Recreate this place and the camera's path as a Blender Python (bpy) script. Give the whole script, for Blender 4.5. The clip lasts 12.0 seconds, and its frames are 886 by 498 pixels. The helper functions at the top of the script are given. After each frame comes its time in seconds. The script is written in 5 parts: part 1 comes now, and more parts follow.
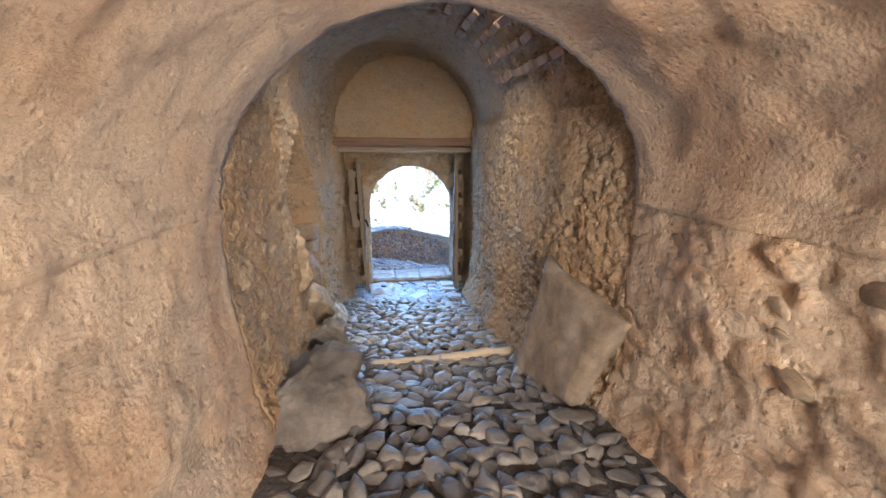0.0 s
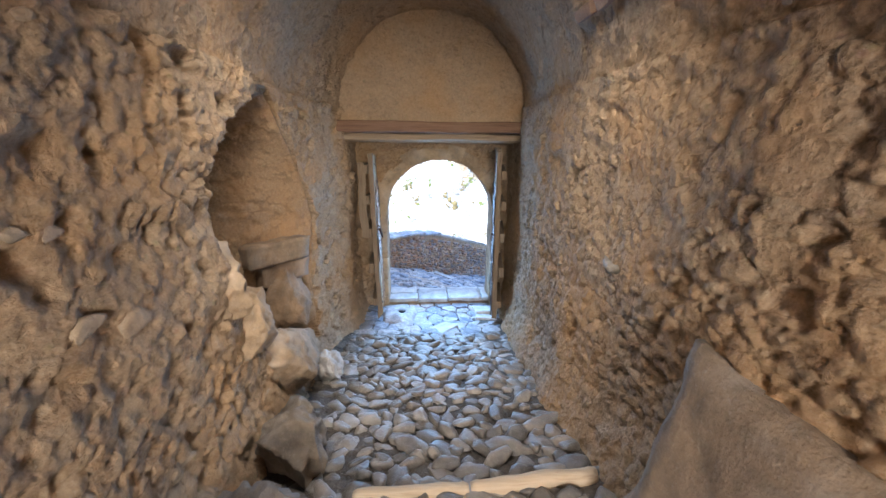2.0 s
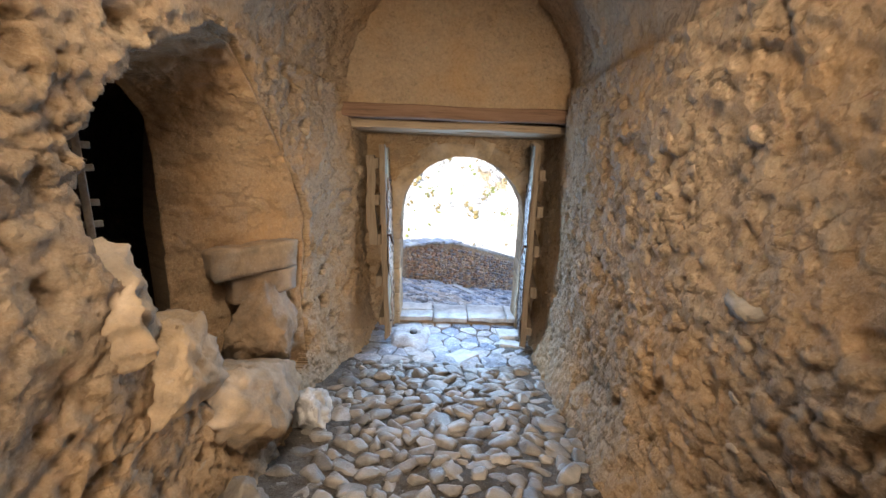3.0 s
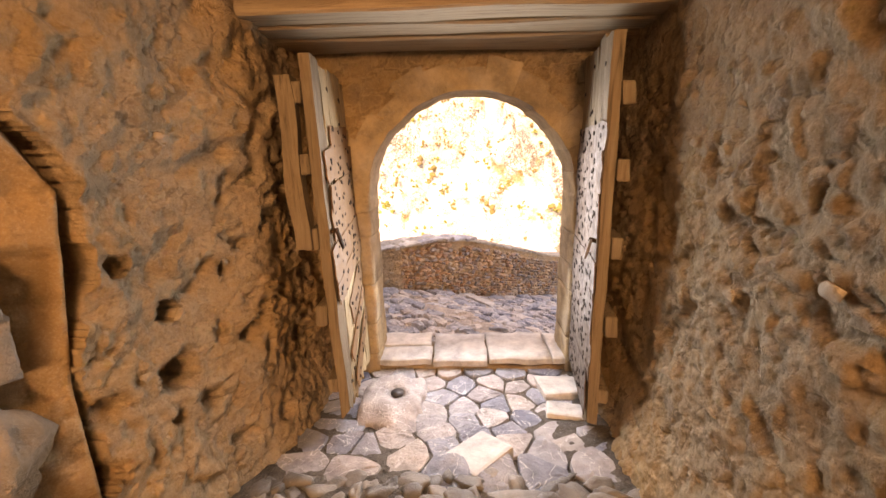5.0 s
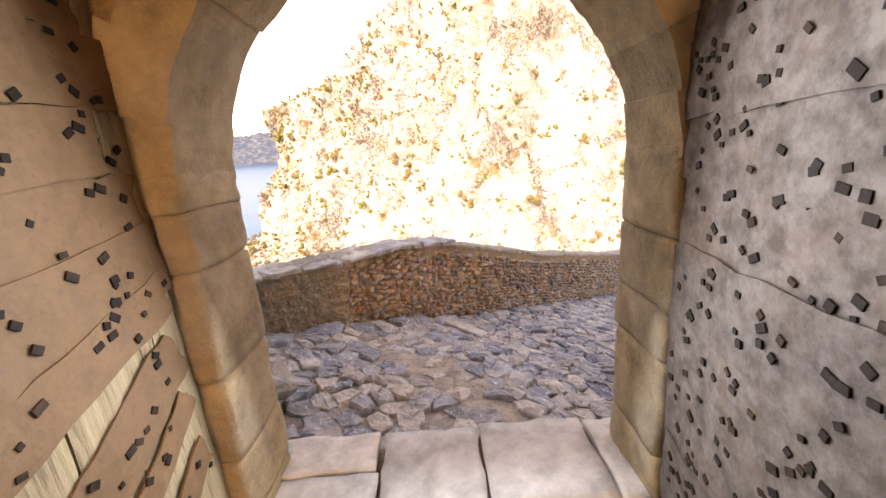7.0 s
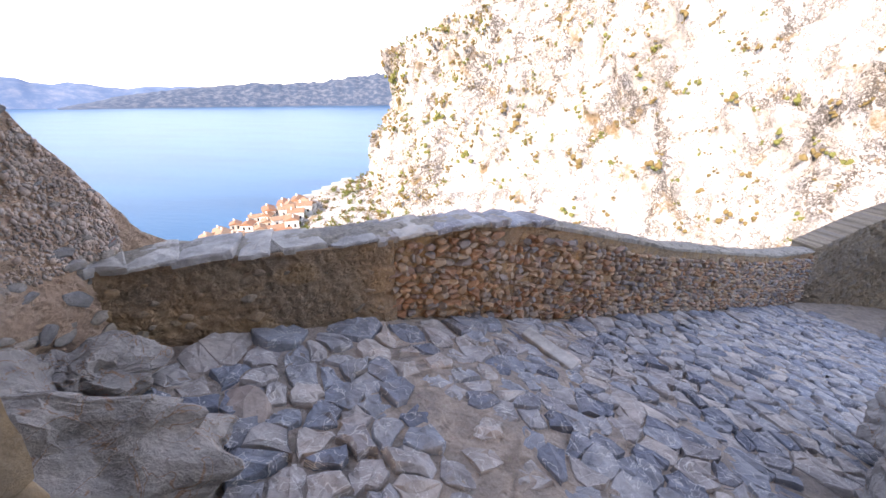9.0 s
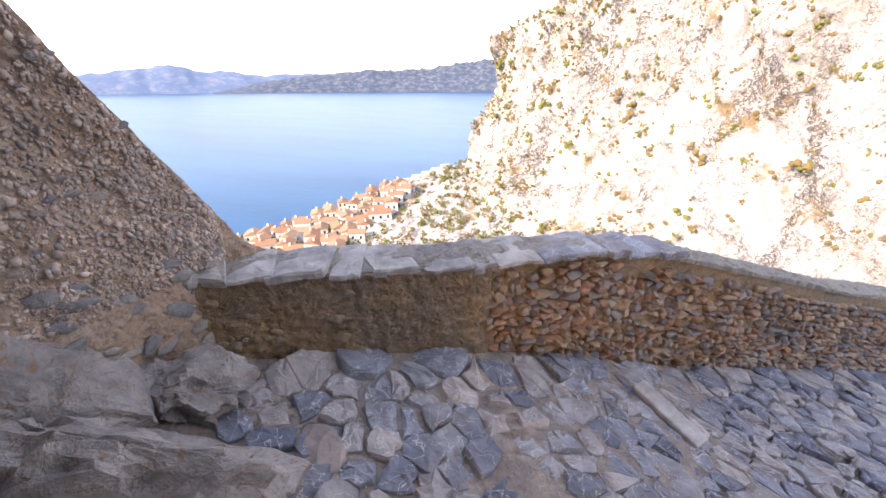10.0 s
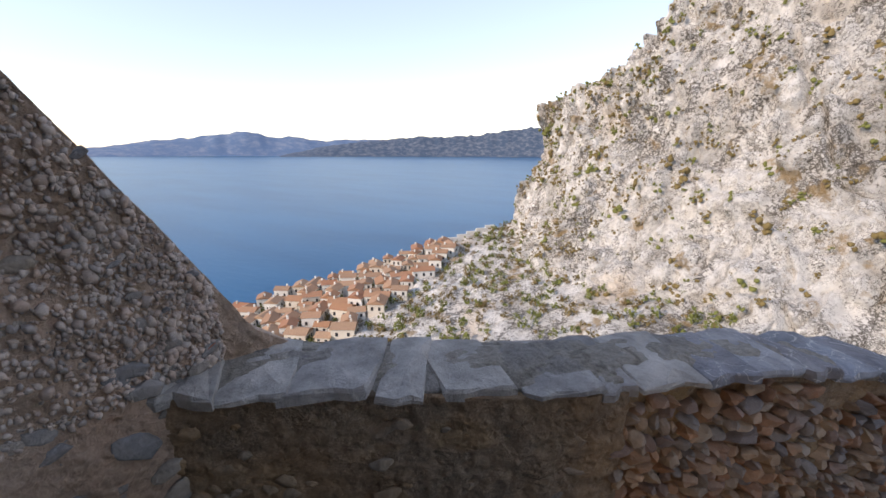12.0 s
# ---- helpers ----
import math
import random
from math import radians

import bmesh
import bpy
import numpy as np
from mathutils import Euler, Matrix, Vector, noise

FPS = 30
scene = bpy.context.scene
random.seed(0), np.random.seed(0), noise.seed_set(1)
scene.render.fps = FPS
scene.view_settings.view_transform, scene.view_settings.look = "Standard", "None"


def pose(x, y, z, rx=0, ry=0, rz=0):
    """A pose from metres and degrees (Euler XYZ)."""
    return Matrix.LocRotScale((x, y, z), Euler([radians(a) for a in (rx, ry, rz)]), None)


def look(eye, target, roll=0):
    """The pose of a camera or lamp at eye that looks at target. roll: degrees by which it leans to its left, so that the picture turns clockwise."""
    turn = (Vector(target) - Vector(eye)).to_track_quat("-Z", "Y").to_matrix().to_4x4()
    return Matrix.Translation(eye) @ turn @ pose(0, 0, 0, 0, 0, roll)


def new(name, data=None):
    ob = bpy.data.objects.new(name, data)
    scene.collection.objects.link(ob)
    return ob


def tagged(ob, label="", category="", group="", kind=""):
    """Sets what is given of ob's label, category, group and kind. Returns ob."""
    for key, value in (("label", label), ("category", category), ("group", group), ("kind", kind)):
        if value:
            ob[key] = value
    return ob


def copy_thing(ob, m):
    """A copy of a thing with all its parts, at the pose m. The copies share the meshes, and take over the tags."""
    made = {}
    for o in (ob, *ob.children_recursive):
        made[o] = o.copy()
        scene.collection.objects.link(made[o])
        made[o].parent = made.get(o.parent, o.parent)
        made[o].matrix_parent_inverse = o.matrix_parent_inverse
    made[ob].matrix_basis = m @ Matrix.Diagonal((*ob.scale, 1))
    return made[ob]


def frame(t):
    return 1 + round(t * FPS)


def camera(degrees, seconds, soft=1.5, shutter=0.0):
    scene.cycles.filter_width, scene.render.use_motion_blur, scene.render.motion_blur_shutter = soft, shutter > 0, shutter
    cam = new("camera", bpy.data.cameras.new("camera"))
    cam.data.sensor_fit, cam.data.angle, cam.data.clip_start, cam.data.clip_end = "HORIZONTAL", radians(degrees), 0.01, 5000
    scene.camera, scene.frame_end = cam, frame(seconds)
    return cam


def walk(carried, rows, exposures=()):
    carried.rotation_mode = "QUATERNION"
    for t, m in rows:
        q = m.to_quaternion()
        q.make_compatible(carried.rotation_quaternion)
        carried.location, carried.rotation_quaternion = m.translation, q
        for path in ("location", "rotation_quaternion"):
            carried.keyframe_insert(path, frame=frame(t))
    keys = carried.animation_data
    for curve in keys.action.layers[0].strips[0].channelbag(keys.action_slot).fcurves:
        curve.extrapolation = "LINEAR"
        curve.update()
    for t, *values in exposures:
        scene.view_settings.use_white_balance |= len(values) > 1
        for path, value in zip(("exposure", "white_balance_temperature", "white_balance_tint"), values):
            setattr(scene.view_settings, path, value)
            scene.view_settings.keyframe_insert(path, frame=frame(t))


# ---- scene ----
cam = camera(96.6, 12.0)
PATH = [
    (0, (-0.463, -7.794, 2.513), (-0.173, -5.879, 2.013), 0.4),
    (0.5, (-0.37, -7.363, 2.488), (-0.081, -5.446, 1.994), 0.1),
    (1, (-0.323, -6.947, 2.483), (-0.065, -5.026, 1.993), 0.2),
    (1.5, (-0.306, -6.561, 2.456), (-0.09, -4.638, 1.951), -0.1),
    (2, (-0.267, -6.212, 2.394), (-0.142, -4.283, 1.88), 0.7),
    (2.5, (-0.285, -5.812, 2.257), (-0.224, -3.874, 1.765), 0.0),
    (3, (-0.239, -5.38, 2.212), (-0.213, -3.438, 1.738), 2.2),
    (3.2, (-0.23, -5.208, 2.2), (-0.204, -3.266, 1.722), 2.2),
    (4.8, (-0.08, -3.572, 1.753), (-0.119, -1.633, 1.263), -1.0),
    (5, (-0.065, -3.388, 1.76), (-0.129, -1.449, 1.271), -1.1),
    (5.5, (-0.034, -2.922, 1.711), (-0.088, -0.978, 1.241), -2.0),
    (6, (0.011, -2.471, 1.639), (-0.004, -0.525, 1.178), -1.5),
    (6.5, (0.041, -2.041, 1.542), (0.057, -0.094, 1.085), -3.2),
    (6.7, (0.048, -1.868, 1.507), (0.084, 0.073, 1.029), -3.7),
    (8.3, (0.125, -0.72, 1.342), (0.013, 1.182, 0.733), -0.2),
    (8.5, (0.156, -0.6, 1.351), (-0.041, 1.282, 0.702), 0.1),
    (9, (0.109, -0.333, 1.339), (-0.325, 1.482, 0.621), -0.3),
    (9.5, (-0.011, -0.112, 1.431), (-0.661, 1.617, 0.666), -0.7),
    (10, (-0.083, 0.021, 1.458), (-0.937, 1.657, 0.686), -0.3),
    (10.5, (-0.219, 0.13, 1.444), (-1.203, 1.703, 0.699), 0.3),
    (11, (-0.408, 0.246, 1.442), (-1.473, 1.803, 0.778), 0.0),
    (11.5, (-0.54, 0.398, 1.347), (-1.64, 1.975, 0.796), -0.0),
    (12, (-0.688, 0.606, 1.311), (-1.772, 2.214, 0.822), 0.2),
]
EXPOSURES = [(0, 2.65, 5600, 9), (1.0, 2.8, 5300, 9), (2.0, 2.85, 5700, 10), (3.2, 2.85, 7600, 14), (4.8, 2.9, 19500, 42), (6.7, 2.55, 16500, 38), (8.3, 2.3, 8600, 26), (10, 2.3, 9300, 29), (11.3, 2.3, 10300, 33), (11.6, 2.0, 9500, 29), (12, 1.1, 8300, 21)]
walk(cam, [(t, look(e, g, r)) for t, e, g, r in PATH], EXPOSURES)

# ---- world and light ----
SUN_EL, SUN_AZ = radians(27), radians(205)     # azimuth clockwise from +y
world = bpy.data.worlds.new("world")
scene.world = world
world.use_nodes = True
wn = world.node_tree
sky = wn.nodes.new("ShaderNodeTexSky")
sky.sky_type, sky.sun_disc, sky.sun_elevation, sky.sun_rotation = "NISHITA", False, SUN_EL, SUN_AZ
sky.air_density, sky.dust_density, sky.ozone_density = 1.0, 0.0, 3.0
flat_sky = wn.nodes.new("ShaderNodeMix")          # one even blue-grey colour mixed in to flatten the sky and lift the shade
flat_sky.data_type = "RGBA"
flat_sky.inputs[0].default_value = 0.38
flat_sky.inputs[7].default_value = (2.4, 3.3, 4.8, 1)
wn.links.new(sky.outputs[0], flat_sky.inputs[6])
wn.links.new(flat_sky.outputs[2], wn.nodes["Background"].inputs[0])
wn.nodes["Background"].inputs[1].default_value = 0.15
sun = new("sun", bpy.data.lights.new("sun", "SUN"))
sun.data.energy, sun.data.angle, sun.data.color = 2.0, radians(0.5), (1, 0.95, 0.88)
sd = Vector((math.sin(SUN_AZ) * math.cos(SUN_EL), math.cos(SUN_AZ) * math.cos(SUN_EL), math.sin(SUN_EL)))
sun.matrix_world = look(sd * 50, (0, 0, 0))


def area_lamp(name, m, w, h, power, colour):
    ob = new(name, bpy.data.lights.new(name, "AREA"))
    ob.data.shape, ob.data.size, ob.data.size_y, ob.data.energy, ob.data.color = "RECTANGLE", w, h, power, colour
    ob.matrix_world = m
    return ob


# daylight through the passage's rear opening
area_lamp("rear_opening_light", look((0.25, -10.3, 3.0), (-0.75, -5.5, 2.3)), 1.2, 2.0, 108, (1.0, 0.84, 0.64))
# the hole in the high vault and its fill lamp are added, unseen
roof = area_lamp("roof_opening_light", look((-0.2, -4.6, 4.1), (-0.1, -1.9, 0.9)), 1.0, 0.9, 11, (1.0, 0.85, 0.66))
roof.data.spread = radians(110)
area_lamp("gate_opening_light", look((0.04, -0.4, 1.25), (0.04, -3, 0.5)), 1.15, 1.7, 14, (0.34, 0.62, 1.0))


# ---- materials ----
class Nodes:
    """Short hand for building one node material."""

    def __init__(self, name, rough=0.85, metal=0.0, spec=0.3):
        self.mat = bpy.data.materials.new(name)
        self.mat.use_nodes = True
        self.tree = self.mat.node_tree
        self.bsdf = self.tree.nodes["Principled BSDF"]
        self.bsdf.inputs["Roughness"].default_value = rough
        self.bsdf.inputs["Metallic"].default_value = metal
        self.bsdf.inputs["Specular IOR Level"].default_value = spec
        self.geo = self.add("ShaderNodeNewGeometry")
        self.pos = self.geo.outputs["Position"]

    def add(self, kind, **props):
        n = self.tree.nodes.new(kind)
        for k, v in props.items():
            if k == "op":
                n.operation = v
            elif k == "blend":
                n.blend_type = v
            elif k == "data":
                n.data_type = v
            elif k == "feature":
                n.feature = v
        return n

    def put(self, socket, value):
        if hasattr(value, "links"):
            self.tree.links.new(value, socket)
        else:
            socket.default_value = value

    def noise(self, scale, detail=5.0, rough=0.6, coord=None, distort=0.0):
        n = self.add("ShaderNodeTexNoise")
        self.put(n.inputs["Vector"], coord or self.pos)
        n.inputs["Scale"].default_value, n.inputs["Detail"].default_value = scale, detail
        n.inputs["Roughness"].default_value, n.inputs["Distortion"].default_value = rough, distort
        return n.outputs["Fac"]

    def voronoi(self, scale, feature="F1", coord=None, out="Distance"):
        n = self.add("ShaderNodeTexVoronoi", feature=feature)
        self.put(n.inputs["Vector"], coord or self.pos)
        n.inputs["Scale"].default_value = scale
        return n.outputs[out]

    def squeeze(self, coord, sx, sy, sz):
        n = self.add("ShaderNodeMapping")
        self.put(n.inputs["Vector"], coord)
        n.inputs["Scale"].default_value = (sx, sy, sz)
        return n.outputs[0]

    def attr(self, name):
        n = self.add("ShaderNodeAttribute")
        n.attribute_name = name
        return n.outputs["Fac"]

    def rand(self):
        return self.add("ShaderNodeObjectInfo").outputs["Random"]

    def ramp(self, fac, *stops):
        n = self.add("ShaderNodeValToRGB")
        self.put(n.inputs[0], fac)
        e = n.color_ramp.elements
        while len(e) < len(stops):
            e.new(0.5)
        for el, (p, c) in zip(e, stops):
            el.position, el.color = p, (*c, 1) if len(c) == 3 else c
        return n.outputs[0]

    def band(self, fac, lo, hi, a=0.0, b=1.0):
        n = self.add("ShaderNodeMapRange")
        for k, v in zip(("Value", "From Min", "From Max", "To Min", "To Max"), (fac, lo, hi, a, b)):
            self.put(n.inputs[k], v)
        return n.outputs[0]

    def math(self, op, a, b=0.0):
        n = self.add("ShaderNodeMath", op=op)
        self.put(n.inputs[0], a)
        self.put(n.inputs[1], b)
        return n.outputs[0]

    def mix(self, fac, a, b, blend="MIX"):
        n = self.add("ShaderNodeMix", data="RGBA", blend=blend)
        self.put(n.inputs[0], fac)
        self.put(n.inputs[6], a if hasattr(a, "links") else (*a, 1))
        self.put(n.inputs[7], b if hasattr(b, "links") else (*b, 1))
        return n.outputs[2]

    def done(self, colour, height=None, strength=0.5, dist=0.02, rough=None):
        self.put(self.bsdf.inputs["Base Color"], colour if hasattr(colour, "links") else (*colour, 1))
        if rough is not None:
            self.put(self.bsdf.inputs["Roughness"], rough)
        if height is not None:
            b = self.add("ShaderNodeBump")
            b.inputs["Strength"].default_value, b.inputs["Distance"].default_value = strength, dist
            self.put(b.inputs["Height"], height)
            self.put(self.bsdf.inputs["Normal"], b.outputs[0])
        return self.mat


def masonry_mat(name, mortar, stone_a, stone_b, stone_c, dirt=(0.05, 0.045, 0.04), gloss=0.9, bump=1.0, tint=None):
    """Rubble with mortar: the sheet's own cell and joint attributes tell stones from mortar."""
    n = Nodes(name, gloss)
    cell, joint, show = n.attr("cell"), n.attr("joint"), n.attr("show")
    stone = n.ramp(cell, (0.0, stone_a), (0.45, stone_b), (0.8, stone_c), (1.0, stone_a))
    big, mid, fine = n.noise(0.9), n.noise(5.0, 6), n.noise(38.0, 8, 0.7)
    speck = n.noise(110.0, 6, 0.75)
    chips = n.voronoi(17.0, out="Color")
    crack = tuple(k * 0.4 for k in mortar)
    col = n.mix(n.math("MULTIPLY", n.band(joint, 0.25, 0.8), show), mortar, stone)
    gap = n.band(n.math("ADD", joint, n.math("MULTIPLY", n.math("SUBTRACT", mid, 0.5), 0.9)), 0.05, 0.3, 0.8, 0.0)
    col = n.mix(n.math("MULTIPLY", gap, n.band(show, 0.3, 0.9)), col, crack)
    col = n.mix(n.band(mid, 0.35, 0.7), col, n.mix(0.5, col, mortar))
    col = n.mix(n.band(fine, 0.25, 0.75), n.mix(0.6, col, dirt), col)
    col = n.mix(n.band(speck, 0.5, 0.8, 0, 0.55), col, n.mix(0.6, col, (0.75, 0.68, 0.58)))
    col = n.mix(n.band(speck, 0.2, 0.42, 0.6, 0.0), col, dirt)
    col = n.mix(n.band(n.math("MULTIPLY", n.voronoi(17.0), 1.0), 0.0, 0.3, 0.5, 0.0), col, n.mix(0.35, col, chips, "MULTIPLY"))
    col = n.mix(n.band(big, 0.5, 0.75, 0, 0.35), col, n.mix(0.5, col, dirt))
    if tint:
        col = n.mix(n.band(n.noise(1.5, 4, 0.55), 0.46, 0.64, 0.0, 0.6), col, n.mix(0.55, col, tint))
    pit = n.voronoi(22.0)
    h = n.math("ADD", n.math("MULTIPLY", fine, 0.9), n.math("MULTIPLY", n.band(pit, 0.0, 0.35), 0.5))
    h = n.math("ADD", h, n.math("MULTIPLY", speck, 0.25))
    dent = n.band(n.voronoi(9.0, coord=n.squeeze(n.pos, 1, 1, 1.3)), 0.0, 0.45)
    h = n.math("ADD", h, n.math("MULTIPLY", dent, 0.8 if bump > 0.85 else 0.2))
    return n.done(col, h, min(1.0, bump), 0.034)


M = {}
M["rubble"] = masonry_mat("tunnel_rubble", (0.50, 0.355, 0.225), (0.34, 0.225, 0.13), (0.56, 0.43, 0.29), (0.27, 0.2, 0.15), dirt=(0.09, 0.065, 0.045), tint=(0.5, 0.27, 0.09))
# side chamber rubble is near black: the room's gloom is put into the colour
M["dark_rubble"] = masonry_mat("gloom_dark_rubble", (0.1, 0.06, 0.04), (0.09, 0.055, 0.04), (0.12, 0.075, 0.05), (0.08, 0.05, 0.04))
M["reveal"] = masonry_mat("worn_reveal_plaster", (0.42, 0.28, 0.16), (0.36, 0.23, 0.125), (0.46, 0.33, 0.2), (0.3, 0.2, 0.12), dirt=(0.12, 0.08, 0.05), bump=0.6, tint=(0.42, 0.22, 0.08))
M["sandy_bed"] = masonry_mat("sandy_paving_bed", (0.56, 0.46, 0.4), (0.38, 0.33, 0.3), (0.36, 0.31, 0.28), (0.26, 0.24, 0.24), dirt=(0.12, 0.1, 0.09))
M["lower_wall"] = masonry_mat("brown_rubble", (0.33, 0.25, 0.18), (0.36, 0.26, 0.17), (0.4, 0.32, 0.24), (0.25, 0.22, 0.2))
M["mortar_cap"] = masonry_mat("grey_mortar_capping", (0.42, 0.385, 0.34), (0.36, 0.33, 0.3), (0.46, 0.43, 0.39), (0.3, 0.29, 0.29), bump=0.9)
M["plaster"] = masonry_mat("old_lime_plaster", (0.60, 0.465, 0.335), (0.5, 0.31, 0.175), (0.64, 0.51, 0.37), (0.36, 0.275, 0.21), (0.3, 0.215, 0.15), bump=0.8, tint=(0.45, 0.24, 0.1))
M["outer"] = masonry_mat("pinkish_conglomerate", (0.66, 0.49, 0.39), (0.5, 0.38, 0.3), (0.58, 0.49, 0.42), (0.32, 0.3, 0.29), dirt=(0.2, 0.15, 0.12), bump=1.0, tint=(0.5, 0.3, 0.2))
M["render"] = masonry_mat("grey_brown_render", (0.36, 0.26, 0.185), (0.42, 0.28, 0.17), (0.23, 0.18, 0.135), (0.42, 0.26, 0.12), dirt=(0.1, 0.075, 0.055), bump=0.9, tint=(0.4, 0.22, 0.1))


def stone_mat(name, a, b, c, vein=None, rough=0.75, bump=0.5, scale=1.0, island=False):
    n = Nodes(name, rough)
    r = n.geo.outputs["Random Per Island"] if island else n.rand()
    base = n.ramp(r, (0.0, a), (0.35, b), (0.7, c), (1.0, a))
    mid, fine = n.noise(7.0 * scale, 6, 0.65), n.noise(45.0 * scale, 8, 0.7)
    col = n.mix(n.band(mid, 0.32, 0.68), n.mix(0.55, base, (0.03, 0.032, 0.036)), base)
    col = n.mix(n.band(n.noise(2.3 * scale, 4, 0.6), 0.5, 0.7, 0.0, 0.5), col, n.mix(0.5, col, (0.62, 0.58, 0.54)))
    col = n.mix(n.band(fine, 0.55, 0.85, 0, 0.5), col, n.mix(0.6, col, (0.6, 0.57, 0.53)))
    if vein:
        v = n.noise(4.0 * scale, 3, 0.5, distort=2.0)
        line = n.band(n.math("ABSOLUTE", n.math("SUBTRACT", v, 0.5)), 0.0, 0.012, 0.75, 0.0)
        col = n.mix(line, col, vein)
    speck = n.noise(130.0 * scale, 6, 0.75)
    col = n.mix(n.band(speck, 0.22, 0.45, 0.55, 0.0), col, n.mix(0.75, col, (0.02, 0.02, 0.02)))
    col = n.mix(n.band(speck, 0.58, 0.8, 0.0, 0.5), col, n.mix(0.5, col, (0.7, 0.68, 0.65)))
    h = n.math("ADD", n.math("MULTIPLY", mid, 0.7), n.math("MULTIPLY", fine, 0.45))
    return n.done(col, n.math("ADD", h, n.math("MULTIPLY", speck, 0.15)), bump, 0.03)


M["cobble"] = stone_mat("worn_cobble", (0.2, 0.175, 0.15), (0.3, 0.265, 0.23), (0.12, 0.11, 0.1), rough=0.3)
M["pave"] = stone_mat("blue_grey_paving", (0.17, 0.2, 0.27), (0.34, 0.37, 0.43), (0.56, 0.5, 0.47), (0.66, 0.66, 0.66), rough=0.55, bump=1.0)
M["pave_far"] = stone_mat("blue_grey_paving_far", (0.17, 0.2, 0.27), (0.34, 0.37, 0.43), (0.56, 0.5, 0.47), (0.66, 0.66, 0.66), rough=0.55, bump=1.0, island=True)
M["cobble_far"] = stone_mat("worn_cobble_far", (0.2, 0.175, 0.15), (0.3, 0.265, 0.23), (0.12, 0.11, 0.1), rough=0.3, island=True)
M["dry_far"] = stone_mat("dry_wall_stone_far", (0.42, 0.21, 0.115), (0.24, 0.23, 0.245), (0.49, 0.35, 0.24), bump=0.9, island=True)
M["slab_rock"] = stone_mat("smooth_brown_rock", (0.34, 0.25, 0.165), (0.34, 0.25, 0.165), (0.34, 0.25, 0.165), rough=0.8, bump=1.0)
M["dark_boulder"] = stone_mat("dark_rough_boulder", (0.23, 0.19, 0.145), (0.27, 0.225, 0.175), (0.21, 0.175, 0.14), rough=0.7, bump=0.9)
M["limestone"] = stone_mat("grey_limestone", (0.44, 0.41, 0.4), (0.52, 0.48, 0.46), (0.46, 0.43, 0.42), (0.34, 0.17, 0.08), bump=1.4)
M["dry"] = stone_mat("dry_wall_stone", (0.42, 0.21, 0.115), (0.24, 0.23, 0.245), (0.49, 0.35, 0.24), bump=0.9)
M["ashlar"] = stone_mat("warm_sandstone", (0.44, 0.31, 0.185), (0.49, 0.36, 0.225), (0.38, 0.27, 0.165), rough=0.9, bump=0.8)
M["white"] = stone_mat("pale_marble", (0.52, 0.5, 0.48), (0.6, 0.58, 0.55), (0.46, 0.45, 0.44), rough=0.55, bump=0.3)
M["pale_course"] = stone_mat("pale_masonry", (0.4, 0.36, 0.33), (0.46, 0.42, 0.38), (0.35, 0.32, 0.3), rough=0.85)
M["warm_stone"] = stone_mat("warm_rubble_stone", (0.44, 0.32, 0.21), (0.36, 0.255, 0.16), (0.5, 0.385, 0.265), rough=0.85, bump=0.9)
M["vault_brick"] = stone_mat("dull_brick", (0.36, 0.22, 0.14), (0.3, 0.19, 0.13), (0.4, 0.26, 0.17), rough=0.9)
M["ruin_stone"] = stone_mat("grey_ruin_stone", (0.33, 0.32, 0.325), (0.42, 0.36, 0.31), (0.25, 0.25, 0.27), rough=0.8, bump=0.9)
M["red_fragment"] = stone_mat("red_brick_fragment", (0.36, 0.13, 0.07), (0.42, 0.19, 0.1), (0.3, 0.12, 0.08))
M["ochre_stone"] = stone_mat("ochre_stone", (0.44, 0.28, 0.15), (0.36, 0.26, 0.18), (0.3, 0.25, 0.2), bump=0.8)
M["reveal_stone"] = stone_mat("dull_sandstone", (0.33, 0.225, 0.135), (0.37, 0.26, 0.16), (0.3, 0.2, 0.12), rough=0.9, bump=0.9)
M["pink"] = stone_mat("pale_pink_stone", (0.42, 0.33, 0.3), (0.46, 0.38, 0.35), (0.4, 0.33, 0.3), rough=0.7)
M["coping"] = stone_mat("grey_coping", (0.47, 0.45, 0.43), (0.56, 0.54, 0.52), (0.4, 0.39, 0.4), rough=0.8, bump=1.0)
M["pebble"] = stone_mat("conglomerate_pebble", (0.62, 0.46, 0.38), (0.44, 0.39, 0.37), (0.7, 0.58, 0.51), island=True)


def earth_mat(name, a, b, grain=60.0):
    n = Nodes(name, 0.95)
    col = n.mix(n.band(n.noise(2.0, 6), 0.3, 0.7), a, b)
    f = n.noise(grain, 6, 0.7)
    col = n.mix(n.band(f, 0.45, 0.75, 0, 0.6), col, n.mix(0.5, col, (0.5, 0.47, 0.44)))
    return n.done(col, f, 0.6, 0.012)


M["earth_cells"] = masonry_mat("cobble_bedding", (0.11, 0.09, 0.075), (0.15, 0.125, 0.105), (0.13, 0.11, 0.095), (0.1, 0.09, 0.08))


def wood_mat(name, a, b, dark):
    n = Nodes(name, 0.85)
    along_grain = (0.45, 9, 9) if name in ("grey_lintel_timber", "dark_beam", "pale_log") else (9, 9, 0.45)
    grain = n.noise(5.0, 8, 0.7, n.squeeze(n.pos, *along_grain), 0.6)
    col = n.ramp(grain, (0.3, dark), (0.45, a), (0.7, b))
    col = n.mix(n.band(n.noise(3.0), 0.4, 0.75, 0, 0.5), col, a)
    return n.done(col, grain, 0.7, 0.012)


